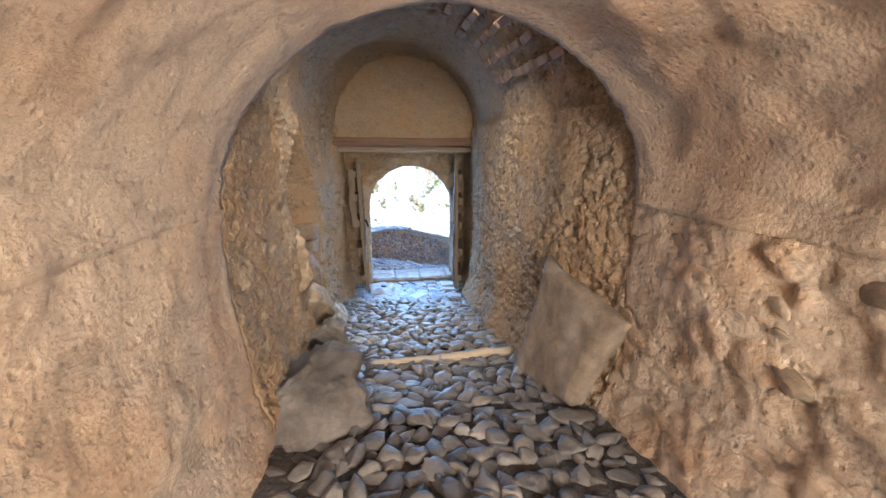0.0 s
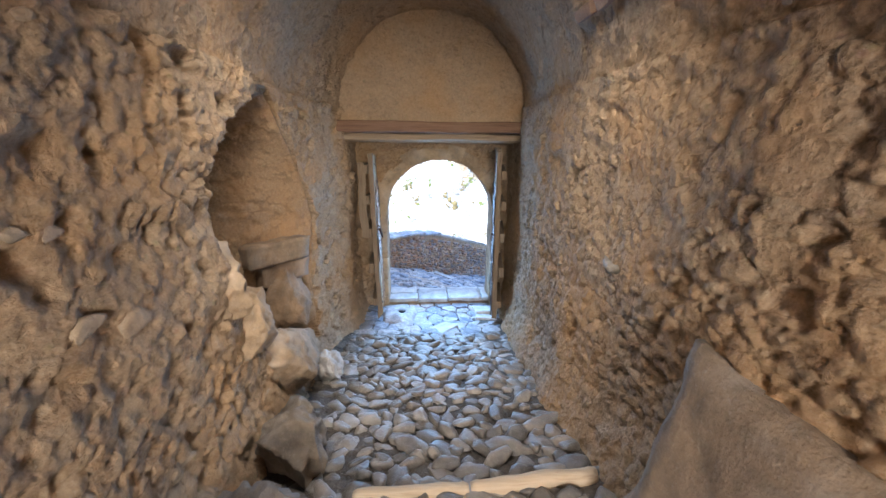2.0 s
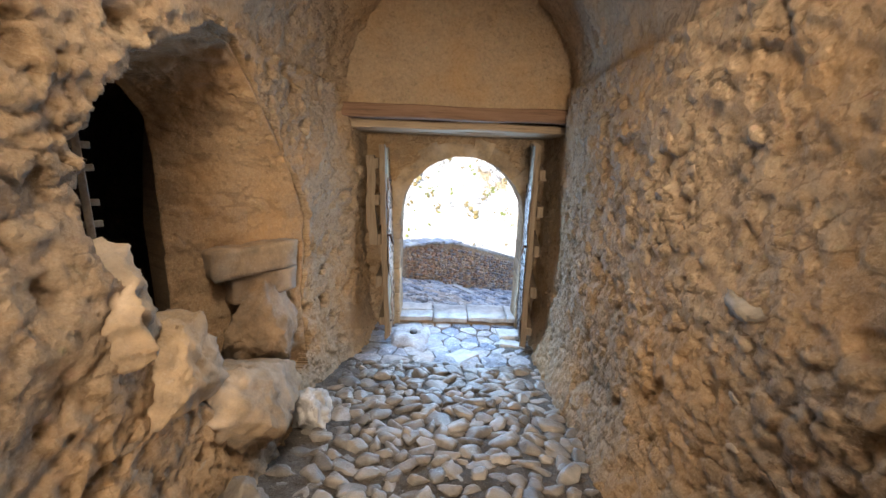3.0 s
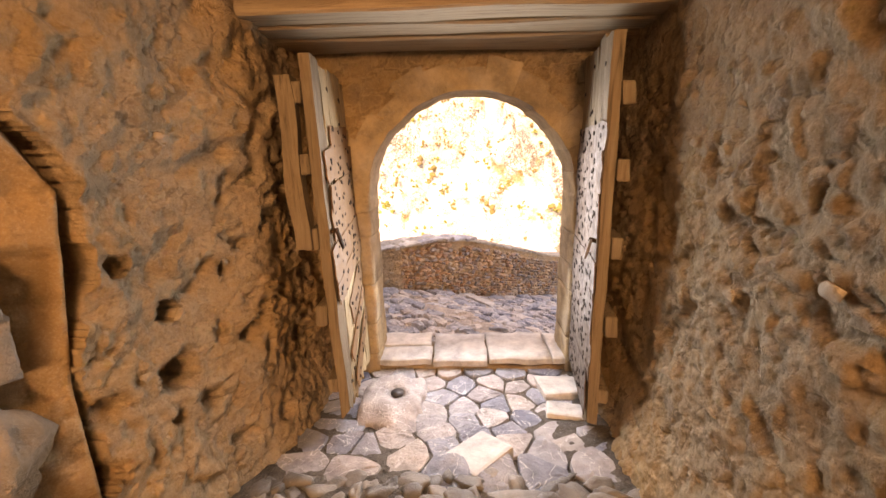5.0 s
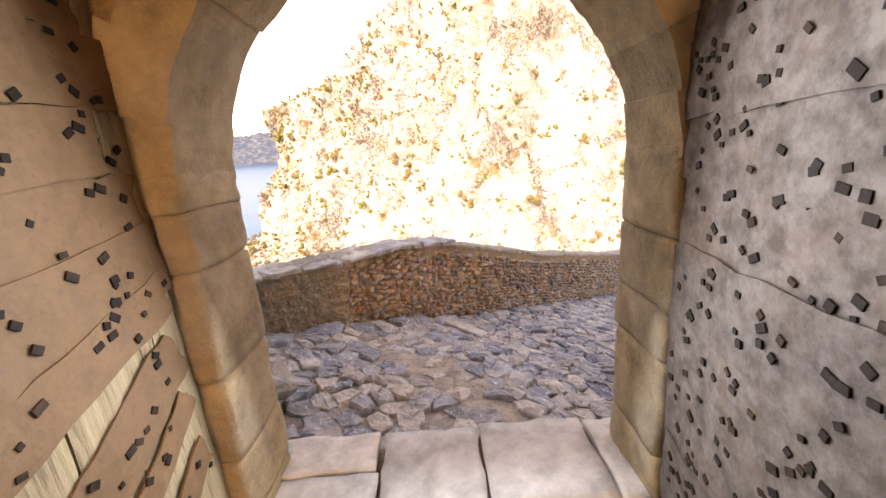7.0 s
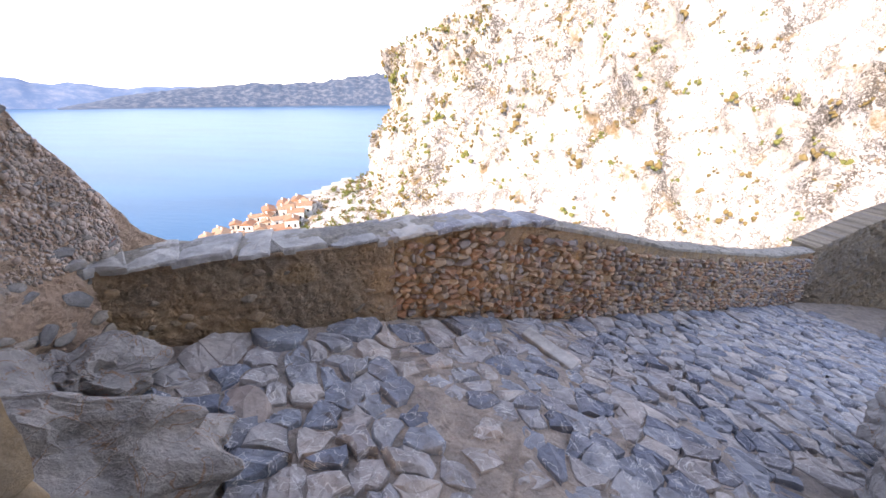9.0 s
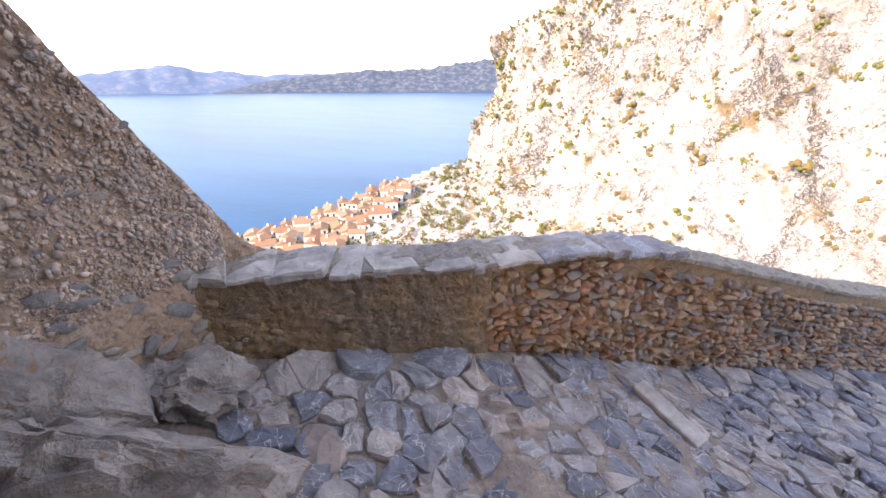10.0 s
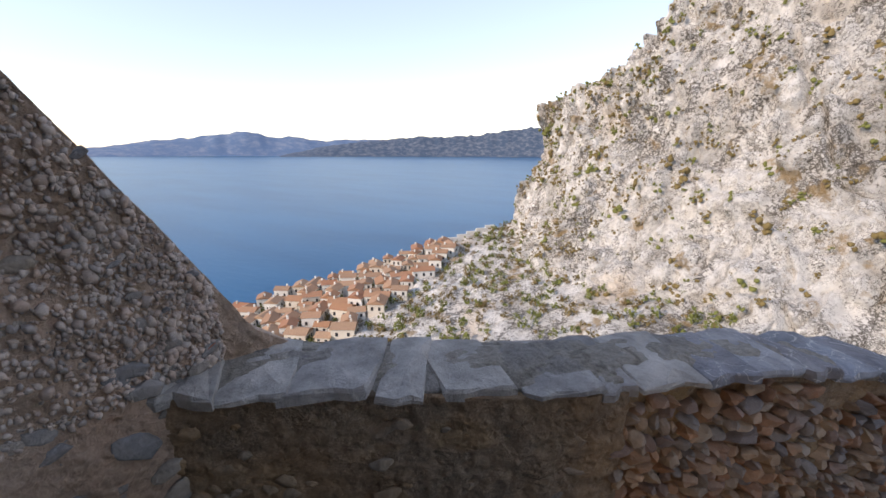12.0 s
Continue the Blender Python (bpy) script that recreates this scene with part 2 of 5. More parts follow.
M["wood"] = wood_mat("weathered_timber", (0.32, 0.23, 0.14), (0.46, 0.35, 0.22), (0.06, 0.045, 0.03))
M["edge_wood"] = wood_mat("dark_weathered_timber", (0.16, 0.115, 0.075), (0.25, 0.19, 0.13), (0.04, 0.03, 0.02))
M["lintel_wood"] = wood_mat("grey_lintel_timber", (0.29, 0.21, 0.14), (0.4, 0.31, 0.21), (0.12, 0.08, 0.05))
M["log_wood"] = wood_mat("pale_log", (0.42, 0.33, 0.23), (0.5, 0.41, 0.3), (0.3, 0.22, 0.15))
M["beam"] = wood_mat("dark_beam", (0.16, 0.09, 0.055), (0.24, 0.15, 0.1), (0.05, 0.03, 0.02))


def iron_mat(name, a, b):
    n = Nodes(name, 0.7, 0.2)
    f = n.noise(16.0, 8, 0.7)
    col = n.mix(n.band(f, 0.38, 0.62), a, b)
    col = n.mix(n.band(n.noise(5.0, 5, 0.65), 0.5, 0.68, 0.0, 0.55), col, n.mix(0.5, b, (0.2, 0.1, 0.05)))
    col = n.mix(n.band(n.rand(), 0.0, 1.0, 0.0, 0.5), col, n.mix(0.5, col, (0.03, 0.02, 0.018)))
    col = n.mix(n.band(n.noise(60.0, 5, 0.7), 0.55, 0.75, 0.0, 0.5), col, (0.05, 0.035, 0.03))
    return n.done(col, f, 0.35, 0.006, n.band(f, 0.3, 0.7, 0.5, 0.85))


M["old_bar"] = iron_mat("pale_old_bar", (0.5, 0.45, 0.38), (0.36, 0.31, 0.26))
M["rust"] = iron_mat("rusty_plate", (0.17, 0.085, 0.04), (0.25, 0.135, 0.07))
M["grey_iron"] = iron_mat("bare_grey_plate", (0.15, 0.116, 0.1), (0.078, 0.057, 0.048))
M["ring_iron"] = iron_mat("worn_iron", (0.3, 0.28, 0.27), (0.16, 0.13, 0.11))
M["dark_iron"] = iron_mat("dark_nail", (0.012, 0.009, 0.008), (0.026, 0.018, 0.014))
M["dark_iron"].node_tree.nodes["Principled BSDF"].inputs["Specular IOR Level"].default_value = 0.08


def cliff_mat():
    n = Nodes("sunlit_limestone_cliff", 0.95)
    p = n.squeeze(n.pos, 1, 1, 0.35)
    streak, mid, fine = n.noise(0.06, 8, 0.65, p), n.noise(0.3, 8, 0.7), n.noise(1.6, 8, 0.75)
    col = n.mix(n.band(streak, 0.3, 0.52), (0.4, 0.385, 0.36), (0.7, 0.685, 0.66))
    col = n.mix(n.band(n.noise(0.035, 4, 0.5, n.squeeze(n.pos, 1, 1, 0.3)), 0.56, 0.7), col, (0.56, 0.47, 0.38))
    col = n.mix(n.band(mid, 0.26, 0.42, 0.5, 0.0), col, (0.3, 0.25, 0.18))
    col = n.mix(n.band(fine, 0.26, 0.4, 0.2, 0.0), col, (0.16, 0.14, 0.12))
    warped = n.add("ShaderNodeVectorMath")
    warped.operation = "ADD"
    n.put(warped.inputs[0], n.squeeze(n.pos, 1, 1, 0.28))
    wob = n.add("ShaderNodeTexNoise")
    n.put(wob.inputs["Vector"], n.squeeze(n.pos, 0.2, 0.2, 0.2))
    n.put(warped.inputs[1], n.squeeze(wob.outputs["Color"], 9, 9, 9))
    for scale, width, amount in ((0.055, 0.06, 0.97), (0.17, 0.08, 0.9), (0.4, 0.09, 0.65)):
        edge = n.voronoi(scale, "DISTANCE_TO_EDGE", warped.outputs[0])
        gate = n.band(n.noise(scale * 0.8, 3), 0.4, 0.52)
        col = n.mix(n.math("MULTIPLY", n.band(edge, 0.0, width, amount, 0.0), gate), col, (0.07, 0.06, 0.05))
    col = n.mix(n.band(n.noise(0.09, 5, 0.7), 0.58, 0.66, 0, 0.75), col, (0.3, 0.2, 0.09))
    grit = n.noise(5.0, 6, 0.75)
    col = n.mix(n.band(grit, 0.3, 0.46, 0.18, 0.0), col, (0.1, 0.09, 0.07))
    return n.done(col, n.math("ADD", mid, n.math("MULTIPLY", fine, 0.4)), 1.0, 1.6)


M["cliff"] = cliff_mat()


def leaf_mat(name, a, b):
    n = Nodes(name, 0.8)
    return n.done(n.mix(n.rand(), a, b))


M["shrub"] = leaf_mat("green_shrub", (0.09, 0.13, 0.03), (0.16, 0.16, 0.05))
M["dry_shrub"] = leaf_mat("dry_shrub", (0.17, 0.125, 0.05), (0.13, 0.1, 0.045))


def sea_mat():
    n = Nodes("sea", 0.28, spec=0.19)
    n.bsdf.inputs["IOR"].default_value = 1.33
    w = n.noise(0.35, 6, 0.6, n.squeeze(n.pos, 0.35, 1.0, 1))
    w2 = n.noise(0.02, 3, 0.5, n.squeeze(n.pos, 0.3, 1.0, 1))
    return n.done(n.mix(n.band(w2, 0.35, 0.65), (0.002, 0.07, 0.165), (0.005, 0.095, 0.21)), n.math("ADD", w, w2), 0.25, 0.5)


M["sea"] = sea_mat()
# distance haze is put into the hill colours, paler on the further ridge
M["far_hill"] = earth_mat("haze_tinted_hill", (0.08, 0.14, 0.24), (0.1, 0.165, 0.27), 0.01)
M["near_hill"] = earth_mat("haze_blue_near_hill", (0.03, 0.06, 0.105), (0.055, 0.085, 0.13), 0.02)


def plain(name, col, rough=0.8, metal=0.0):
    n = Nodes(name, rough, metal)
    f = n.noise(9.0, 5)
    return n.done(n.mix(n.band(f, 0.3, 0.7), col, tuple(c * 0.75 for c in col)), f, 0.15, 0.01)


M["house_wall"] = plain("pale_house_wall", (0.66, 0.6, 0.52))
M["white_wall"] = plain("whitewashed_wall", (0.72, 0.7, 0.66))


def roof_mat():
    n = Nodes("terracotta_roof", 0.9)
    col = n.ramp(n.rand(), (0.0, (0.4, 0.2, 0.11)), (0.4, (0.33, 0.21, 0.14)), (0.7, (0.44, 0.28, 0.18)), (1.0, (0.36, 0.16, 0.09)))
    w = n.noise(3.0, 5, 0.7)
    return n.done(n.mix(n.band(w, 0.35, 0.7), n.mix(0.5, col, (0.12, 0.08, 0.06)), col), w, 0.5, 0.1)


M["tile_roof"] = roof_mat()
M["window_dark"] = plain("dark_window", (0.04, 0.04, 0.045), 0.3)


# ---- helpers for shapes ----
def link(name, bm, material, parent=None, label="", smooth=True):
    me = bpy.data.meshes.new(name)
    bm.to_mesh(me)
    bm.free()
    for p in me.polygons:
        p.use_smooth = smooth
    me.materials.append(M[material])
    ob = new(name, me)
    if parent:
        ob.parent = parent
    if label:
        ob["label"] = label
    return ob


def part(name, bm, material, parent, label="", smooth=True):
    return link(name, bm, material, parent, label, smooth)


def thing(name, place, label, category, group="", kind=""):
    """An empty at the base of a thing, which parents its parts."""
    ob = new(name)
    ob.location = place
    return tagged(ob, label, category, group, kind)


def fbm(p, octaves=4):
    return noise.fractal(p, 0.9, 2.1, octaves)


def relief(stone=0.3, amp=0.05, lump=0.05, fine=0.012, gap=0.12, squash=1.4, joint_show=1.0, pit=0.0, share=1.0, patch=0.55):
    """A rubble relief: returns height, cell value and joint value at a place. share: how many cells are proud stones."""
    def at(p):
        q = Vector((p.x, p.y, p.z * squash)) / stone
        q = q + 0.3 * noise.noise_vector(q * 1.4) + 0.1 * noise.noise_vector(q * 5)
        d, c = noise.voronoi(q)
        e = min(1.0, (d[1] - d[0]) / gap)
        e = e * e * (3 - 2 * e)
        cell = noise.cell(c[0] * 7.3)
        proud = 1.0 if 0.5 + 0.5 * cell < share else 0.25
        rough_patch = min(1.0, max(0.0, patch + 1.7 * noise.noise(p * 1.1 + Vector((5, 9, 2)))))
        ridge = 1 - abs(noise.noise(p * 9)) * 2.2
        tilt = (q - c[0]).dot(noise.noise_vector(c[0] * 5.1))
        h = amp * (0.3 + 0.7 * rough_patch) * e * proud * (0.4 + 0.6 * abs(cell) + 0.9 * tilt) + lump * fbm(p * 1.3) + fine * fbm(p * 17, 4) + fine * 0.3 * ridge
        if pit:
            k = noise.noise(p * 6.5 + Vector((31, 7, 3)))
            if k > 0.25:
                h -= pit * (0.3 + 0.7 * rough_patch) * min(1.0, (k - 0.25) * 5)
        return h, 0.5 + 0.5 * cell, e, joint_show * (1 if proud == 1.0 else 0.3)
    return at


def sheet(name, place, nu, nv, thick, at, material, keep=None, label="", parent=None):
    """A thick rough sheet. place(u, v) gives point and outward normal, at(p) the relief; keep(u, v) says where it is whole."""
    front, back, cell, joint, show = [], [], [], [], []
    for j in range(nv + 1):
        for i in range(nu + 1):
            p, n = place(i / nu, j / nv)
            h, c, e, *w = at(p)
            show.append(w[0] if w else 1.0)
            front.append(p + n * h)
            back.append(p - n * thick)
            cell.append(c)
            joint.append(e)
    total = len(front)
    faces, edges = [], {}
    for j in range(nv):
        for i in range(nu):
            if keep and not keep((i + 0.5) / nu, (j + 0.5) / nv):
                continue
            a = j * (nu + 1) + i
            q = (a, a + 1, a + nu + 2, a + nu + 1)
            faces.append(q)
            faces.append(tuple(total + k for k in reversed(q)))
            for k in range(4):
                e = (q[k], q[(k + 1) % 4])
                if (e[1], e[0]) in edges:
                    del edges[(e[1], e[0])]
                else:
                    edges[e] = 1
    whole = len(faces)
    for a, b in edges:
        faces.append((b, a, a + total, b + total))
    me = bpy.data.meshes.new(name)
    me.from_pydata([tuple(v) for v in front + back], [], faces)
    for key, vals in (("cell", cell), ("joint", joint), ("show", show)):
        me.attributes.new(key, "FLOAT", "POINT").data.foreach_set("value", vals + vals)
    me.materials.append(M[material])
    me.polygons.foreach_set("use_smooth", [k < whole for k in range(len(me.polygons))])
    ob = new(name, me)
    if parent:
        ob.parent = parent
    return ob


def lerp(a, b, t):
    return a + (b - a) * t


def along(points, t):
    """A place on a polyline of numbers given as (key, value, ...)."""
    for p, q in zip(points, points[1:]):
        if t <= q[0] or q is points[-1]:
            k = (t - p[0]) / (q[0] - p[0])
            return [lerp(a, b, k) for a, b in zip(p[1:], q[1:])]


def block(size, bevel=0.02, wobble=0.0, seed=0, cuts=0):
    """A worn squared block, centred, with softened and wobbling edges."""
    bm = bmesh.new()
    bmesh.ops.create_cube(bm, size=1)
    bmesh.ops.scale(bm, vec=size, verts=bm.verts)
    if cuts:
        bmesh.ops.subdivide_edges(bm, edges=bm.edges, cuts=cuts, use_grid_fill=True)
    if bevel and not cuts:
        bmesh.ops.bevel(bm, geom=bm.edges, offset=bevel, segments=2, affect="EDGES", profile=0.6)
    if wobble:
        for v in bm.verts:
            v.co += noise.noise_vector(v.co * 3.1 + Vector((seed * 7.7, 0, 0))) * wobble
    return bm


def pebble(seed, sx=1.0, sy=0.8, sz=0.6, level=2, rough=0.22, flat=0.0, chip=0.0, facets=0):
    """A rounded or blocky stone about one unit across."""
    bm = bmesh.new()
    bmesh.ops.create_icosphere(bm, subdivisions=level, radius=0.5)
    off = Vector((seed * 13.1, seed * 5.3, 0))
    for v in bm.verts:
        d = v.co.normalized()
        if flat:
            m = max(abs(d.x), abs(d.y), abs(d.z))
            v.co = v.co.lerp(d * 0.5 / m * 0.86, flat)
        v.co += d * (rough * noise.noise(d * 1.6 + off) + rough * 0.35 * noise.noise(d * 4 + off))
    if facets:
        rng = random.Random(seed * 91 + facets)
        planes = [(Vector((rng.gauss(0, 1), rng.gauss(0, 1), rng.gauss(0, 1))).normalized(), rng.uniform(0.25, 0.37)) for k in range(facets)]
        for v in bm.verts:
            for n, d in planes:
                over = v.co.dot(n) - d
                if over > 0:
                    v.co -= n * over * 0.92
            v.co += v.co.normalized() * chip * noise.noise(v.co * 9 + off)
    bmesh.ops.scale(bm, vec=(sx, sy, sz), verts=bm.verts)
    return bm


def mesh_of(name, bm, material, smooth=True):
    me = bpy.data.meshes.new(name)
    bm.to_mesh(me)
    bm.free()
    me.materials.append(M[material])
    me.polygons.foreach_set("use_smooth", [smooth] * len(me.polygons))
    return me


def piece(name, me, parent, m):
    ob = new(name, me)
    ob.parent = parent
    ob.matrix_basis = m
    return ob


# ---- the plan ----
def tunnel_floor(y):
    return -0.07 + 0.178 * (-0.84 - y) if y < -0.84 else -0.07


def outside_floor(x, y):
    u = 0.74 * x + 0.67 * y
    z = along([(-6, 1.0), (-2.5, 0.36), (-0.8, 0.05), (0.0, -0.06), (0.8, -0.21), (1.4, -0.4), (2.4, -0.78), (9, -2.6), (14, -3.6), (40, -9)], max(-6, min(u, 40)))[0]
    return z


LEFT_X = [(-11, -1.3), (-5.0, -1.26), (-3.6, -1.3), (-2.3, -1.36), (-1.7, -1.28), (-1.3, -1.16)]
RIGHT_X = [(-11, 1.05), (-5.6, 1.04), (-5.0, 0.92), (-3.5, 0.86), (-2.5, 0.9), (-1.6, 0.97), (-1.2, 1.06)]
GATE_X, GATE_R, GATE_SPRING = 0.06, 0.79, 1.38
GATE_IN, GATE_OUT = -0.35, -0.01
ARCH_Y = -5.65


def join_pieces(name, rows, material, parent):
    """Many small pieces joined into one mesh."""
    verts, faces = [], []
    cache = {}
    for m, me in rows:
        if me.name not in cache:
            cache[me.name] = ([v.co.copy() for v in me.vertices], [tuple(f.vertices) for f in me.polygons])
        co, fa = cache[me.name]
        k = len(verts)
        verts += [tuple(m @ v) for v in co]
        faces += [tuple(k + i for i in f) for f in fa]
    me = bpy.data.meshes.new(name)
    me.from_pydata(verts, [], faces)
    me.materials.append(M[material])
    me.polygons.foreach_set("use_smooth", [True] * len(me.polygons))
    ob = new(name, me)
    ob.parent = parent
    ob["kind"] = "stuff"
    return ob


def cell_polygons(seeds, reach):
    """The plane's cells round seed points, as convex outlines, each no further out than reach."""
    out = []
    for i, (x, y) in enumerate(seeds):
        poly = [(x + reach * math.cos(a), y + reach * math.sin(a)) for a in [math.tau * k / 10 for k in range(10)]]
        for j, (u, v) in enumerate(seeds):
            if j == i or abs(u - x) > 2 * reach or abs(v - y) > 2 * reach:
                continue
            mx, my, nx, ny = (x + u) / 2, (y + v) / 2, u - x, v - y
            cut = []
            for a, b in zip(poly, poly[1:] + poly[:1]):
                da, db = (a[0] - mx) * nx + (a[1] - my) * ny, (b[0] - mx) * nx + (b[1] - my) * ny
                if da <= 0:
                    cut.append(a)
                if da * db < 0:
                    t = da / (da - db)
                    cut.append((lerp(a[0], b[0], t), lerp(a[1], b[1], t)))
            poly = cut
            if len(poly) < 3:
                break
        out.append(poly)
    return out


def slab_mesh(name, outline, thick, gap, round_off, rng, material, rough=0.012):
    """A flat stone with a broken outline, worn edges and an uneven top; its origin lies at the outline's middle."""
    cx, cy = sum(p[0] for p in outline) / len(outline), sum(p[1] for p in outline) / len(outline)
    rim = []
    n = len(outline)
    for k in range(n):
        a, b = Vector((*outline[k], 0)), Vector((*outline[(k + 1) % n], 0))
        steps = 2 if (b - a).length > 0.07 else 1
        for i in range(steps):
            q = a.lerp(b, i / steps) - Vector((cx, cy, 0))
            shrink = max(0.3, 1 - gap / max(q.length, 0.02))
            rim.append(q * shrink * (0.93 if i == 0 else 1.0) + Vector((rng.uniform(-1, 1), rng.uniform(-1, 1), 0)) * rough)
    bm = bmesh.new()
    rings = []
    for k, z in ((1.0, -thick), (1.0, -round_off), (1 - 0.35 * round_off / 0.03 * 0.3, -0.25 * round_off), (0.55, 0.0)):
        rings.append([bm.verts.new((q.x * k, q.y * k, z + (rng.uniform(-1, 1) * rough * 0.7 if z > -thick else 0))) for q in rim])
    for p, q in zip(rings, rings[1:]):
        for k in range(len(rim)):
            bm.faces.new((p[k], p[(k + 1) % len(rim)], q[(k + 1) % len(rim)], q[k]))
    mid = bm.verts.new((0, 0, rng.uniform(-0.5, 1) * rough))
    for k in range(len(rim)):
        bm.faces.new((rings[-1][k], rings[-1][(k + 1) % len(rim)], mid))
    return mesh_of(name, bm, material, False), (cx, cy)


# ---- setting: the tunnel ----
def wall_x(table, y):
    return along(table, max(table[0][0], min(y, table[-1][0])))[0]


NICHE = [(0.45, -3.0, -2.35), (0.61, -3.1, -2.2), (0.84, -3.3, -2.18), (1.05, -3.6, -2.22), (1.24, -3.82, -2.15), (1.45, -3.9, -2.06), (1.66, -4.1, -2.1), (1.83, -4.25, -2.17), (2.04, -4.22, -2.35), (2.29, -4.15, -2.57), (2.5, -3.95, -2.8), (2.62, -3.7, -2.93), (2.76, -3.35, -3.1)]


def in_niche(y, z):
    """The rough-edged side doorway in the left wall."""
    if not 0.45 < z < 2.76:
        return False
    near, far = along(NICHE, z)
    w = 0.06 * noise.noise(Vector((0, y * 6, z * 6)))
    return near + w < y < far + w


RUB = relief(0.13, 0.03, 0.06, 0.018, 0.25, 1.2, 0.9, 0.055, 0.55, 0.85)
RUB_FINE = relief(0.095, 0.026, 0.05, 0.012, 0.28, 1.1, 0.9, 0.03, 0.75, 0.75)
RUB_PATCH = relief(0.24, 0.02, 0.05, 0.009, 0.25, 1.5, 0.9, 0.012, 0.5)
PLAS = relief(0.42, 0.014, 0.05, 0.009, 0.5, 1.3, 0.7, 0.012, 0.5)


HOLES = [(-1.84, 0.81, 0.075), (-1.45, 0.83, 0.05), (-1.37, 0.87, 0.03), (-1.82, 1.1, 0.045), (-1.52, 1.2, 0.03), (-2.0, 1.35, 0.04), (-1.9, 0.62, 0.03)]


def rub_left(p):
    """The left wall's relief, with its putlog holes."""
    h, *rest = RUB(p)
    for y, z, r in HOLES:
        d = math.hypot(p.y - y, p.z - z) / r
        if d < 1.25:
            h -= 0.13 * min(1.0, (1.25 - d) * 3)
    return (h, *rest)


def build_tunnel_walls():
    def left(y0, y1, z1):
        def f(u, v):
            y = lerp(y0, y1, u)
            z = lerp(tunnel_floor(y) - 0.15, z1, v)
            foot = 0.16 * max(0.0, 1 - (z - tunnel_floor(y)) / 0.35)
            return Vector((wall_x(LEFT_X, y) + foot * 0.7, y, z)), Vector((1, 0, 0))
        return f

    def right(y0, y1, z1):
        def f(u, v):
            y = lerp(y1, y0, u)
            z = lerp(tunnel_floor(y) - 0.15, z1, v)
            foot = 0.12 * max(0.0, 1 - (z - tunnel_floor(y)) / 0.4)
            return Vector((wall_x(RIGHT_X, y) - foot - 0.02 * max(0, z - 1.2), y, z)), Vector((-1, 0, 0))
        return f

    y0, y1, z1 = ARCH_Y, GATE_IN + 0.1, 2.8

    def keep(u, v):
        y = lerp(y0, y1, u)
        return not in_niche(y, lerp(tunnel_floor(y) - 0.15, z1, v))

    tagged(sheet("wall_left", left(y0, y1, z1), 420, 225, 0.35, rub_left, "rubble", keep), "warm brown rubble tunnel wall with a rough side doorway", "wall", kind="structure")
    tagged(sheet("wall_right", right(y0, y1, z1), 420, 225, 0.5, RUB_FINE, "rubble"), "coarse brown rubble tunnel wall with worn stones", "wall", kind="structure")
    tagged(sheet("wall_left_plastered", left(-10.6, ARCH_Y, 2.2), 200, 70, 0.5, PLAS, "plaster"), "patchy lime plastered passage wall", "wall", kind="structure")
    tagged(sheet("wall_right_plastered", right(-10.6, ARCH_Y, 2.2), 260, 90, 0.5, RUB_PATCH, "plaster"), "rubble passage wall with remains of lime plaster", "wall", kind="structure")

    def vault(y0, y1, spring, rise, over=0.04):
        def f(u, v):
            y = lerp(y0, y1, u)
            a = math.pi * (1 - v)
            xl, xr = wall_x(LEFT_X, y) - over, wall_x(RIGHT_X, y) + over - 0.03
            c, r = (xl + xr) / 2, (xr - xl) / 2
            n = Vector((-math.cos(a) / r, 0, -math.sin(a) / rise)).normalized()
            return Vector((c + r * math.cos(a), y, spring + rise * math.sin(a))), n
        return f

    # unseen gap left in the crown for the added fill lamp
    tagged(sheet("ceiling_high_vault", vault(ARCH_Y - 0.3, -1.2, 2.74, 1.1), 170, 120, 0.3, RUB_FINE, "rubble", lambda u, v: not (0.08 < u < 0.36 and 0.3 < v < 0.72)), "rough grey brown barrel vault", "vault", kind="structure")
    tagged(sheet("ceiling_low_vault", vault(-10.6, ARCH_Y, 2.195, 1.0, 0.0), 120, 110, 0.75, PLAS, "plaster"), "lower barrel vault of smooth lime plaster", "vault", kind="structure")

    # the blank wall above the door lintel
    tagged(sheet("wall_tympanum", lambda u, v: (Vector((lerp(-1.45, 1.2, u), -1.3, lerp(2.6, 4.0, v))), Vector((0, -1, 0))), 110, 60, 0.85, relief(0.2, 0.01, 0.02, 0.008, 0.4, 1.6, 0.3), "rubble"),
           "grey brown rendered wall above the gate lintel", "wall", kind="structure")
    # rear end of the passage, with its opening
    tagged(sheet("wall_rear", lambda u, v: (Vector((lerp(1.5, -1.7, u), -10.5, lerp(1.0, 4.4, v))), Vector((0, 1, 0))), 40, 40, 0.4, PLAS, "plaster",
                 lambda u, v: not (0.2 < u < 0.8 and v < 0.75)), "plastered end wall with an opening", "wall", kind="structure")


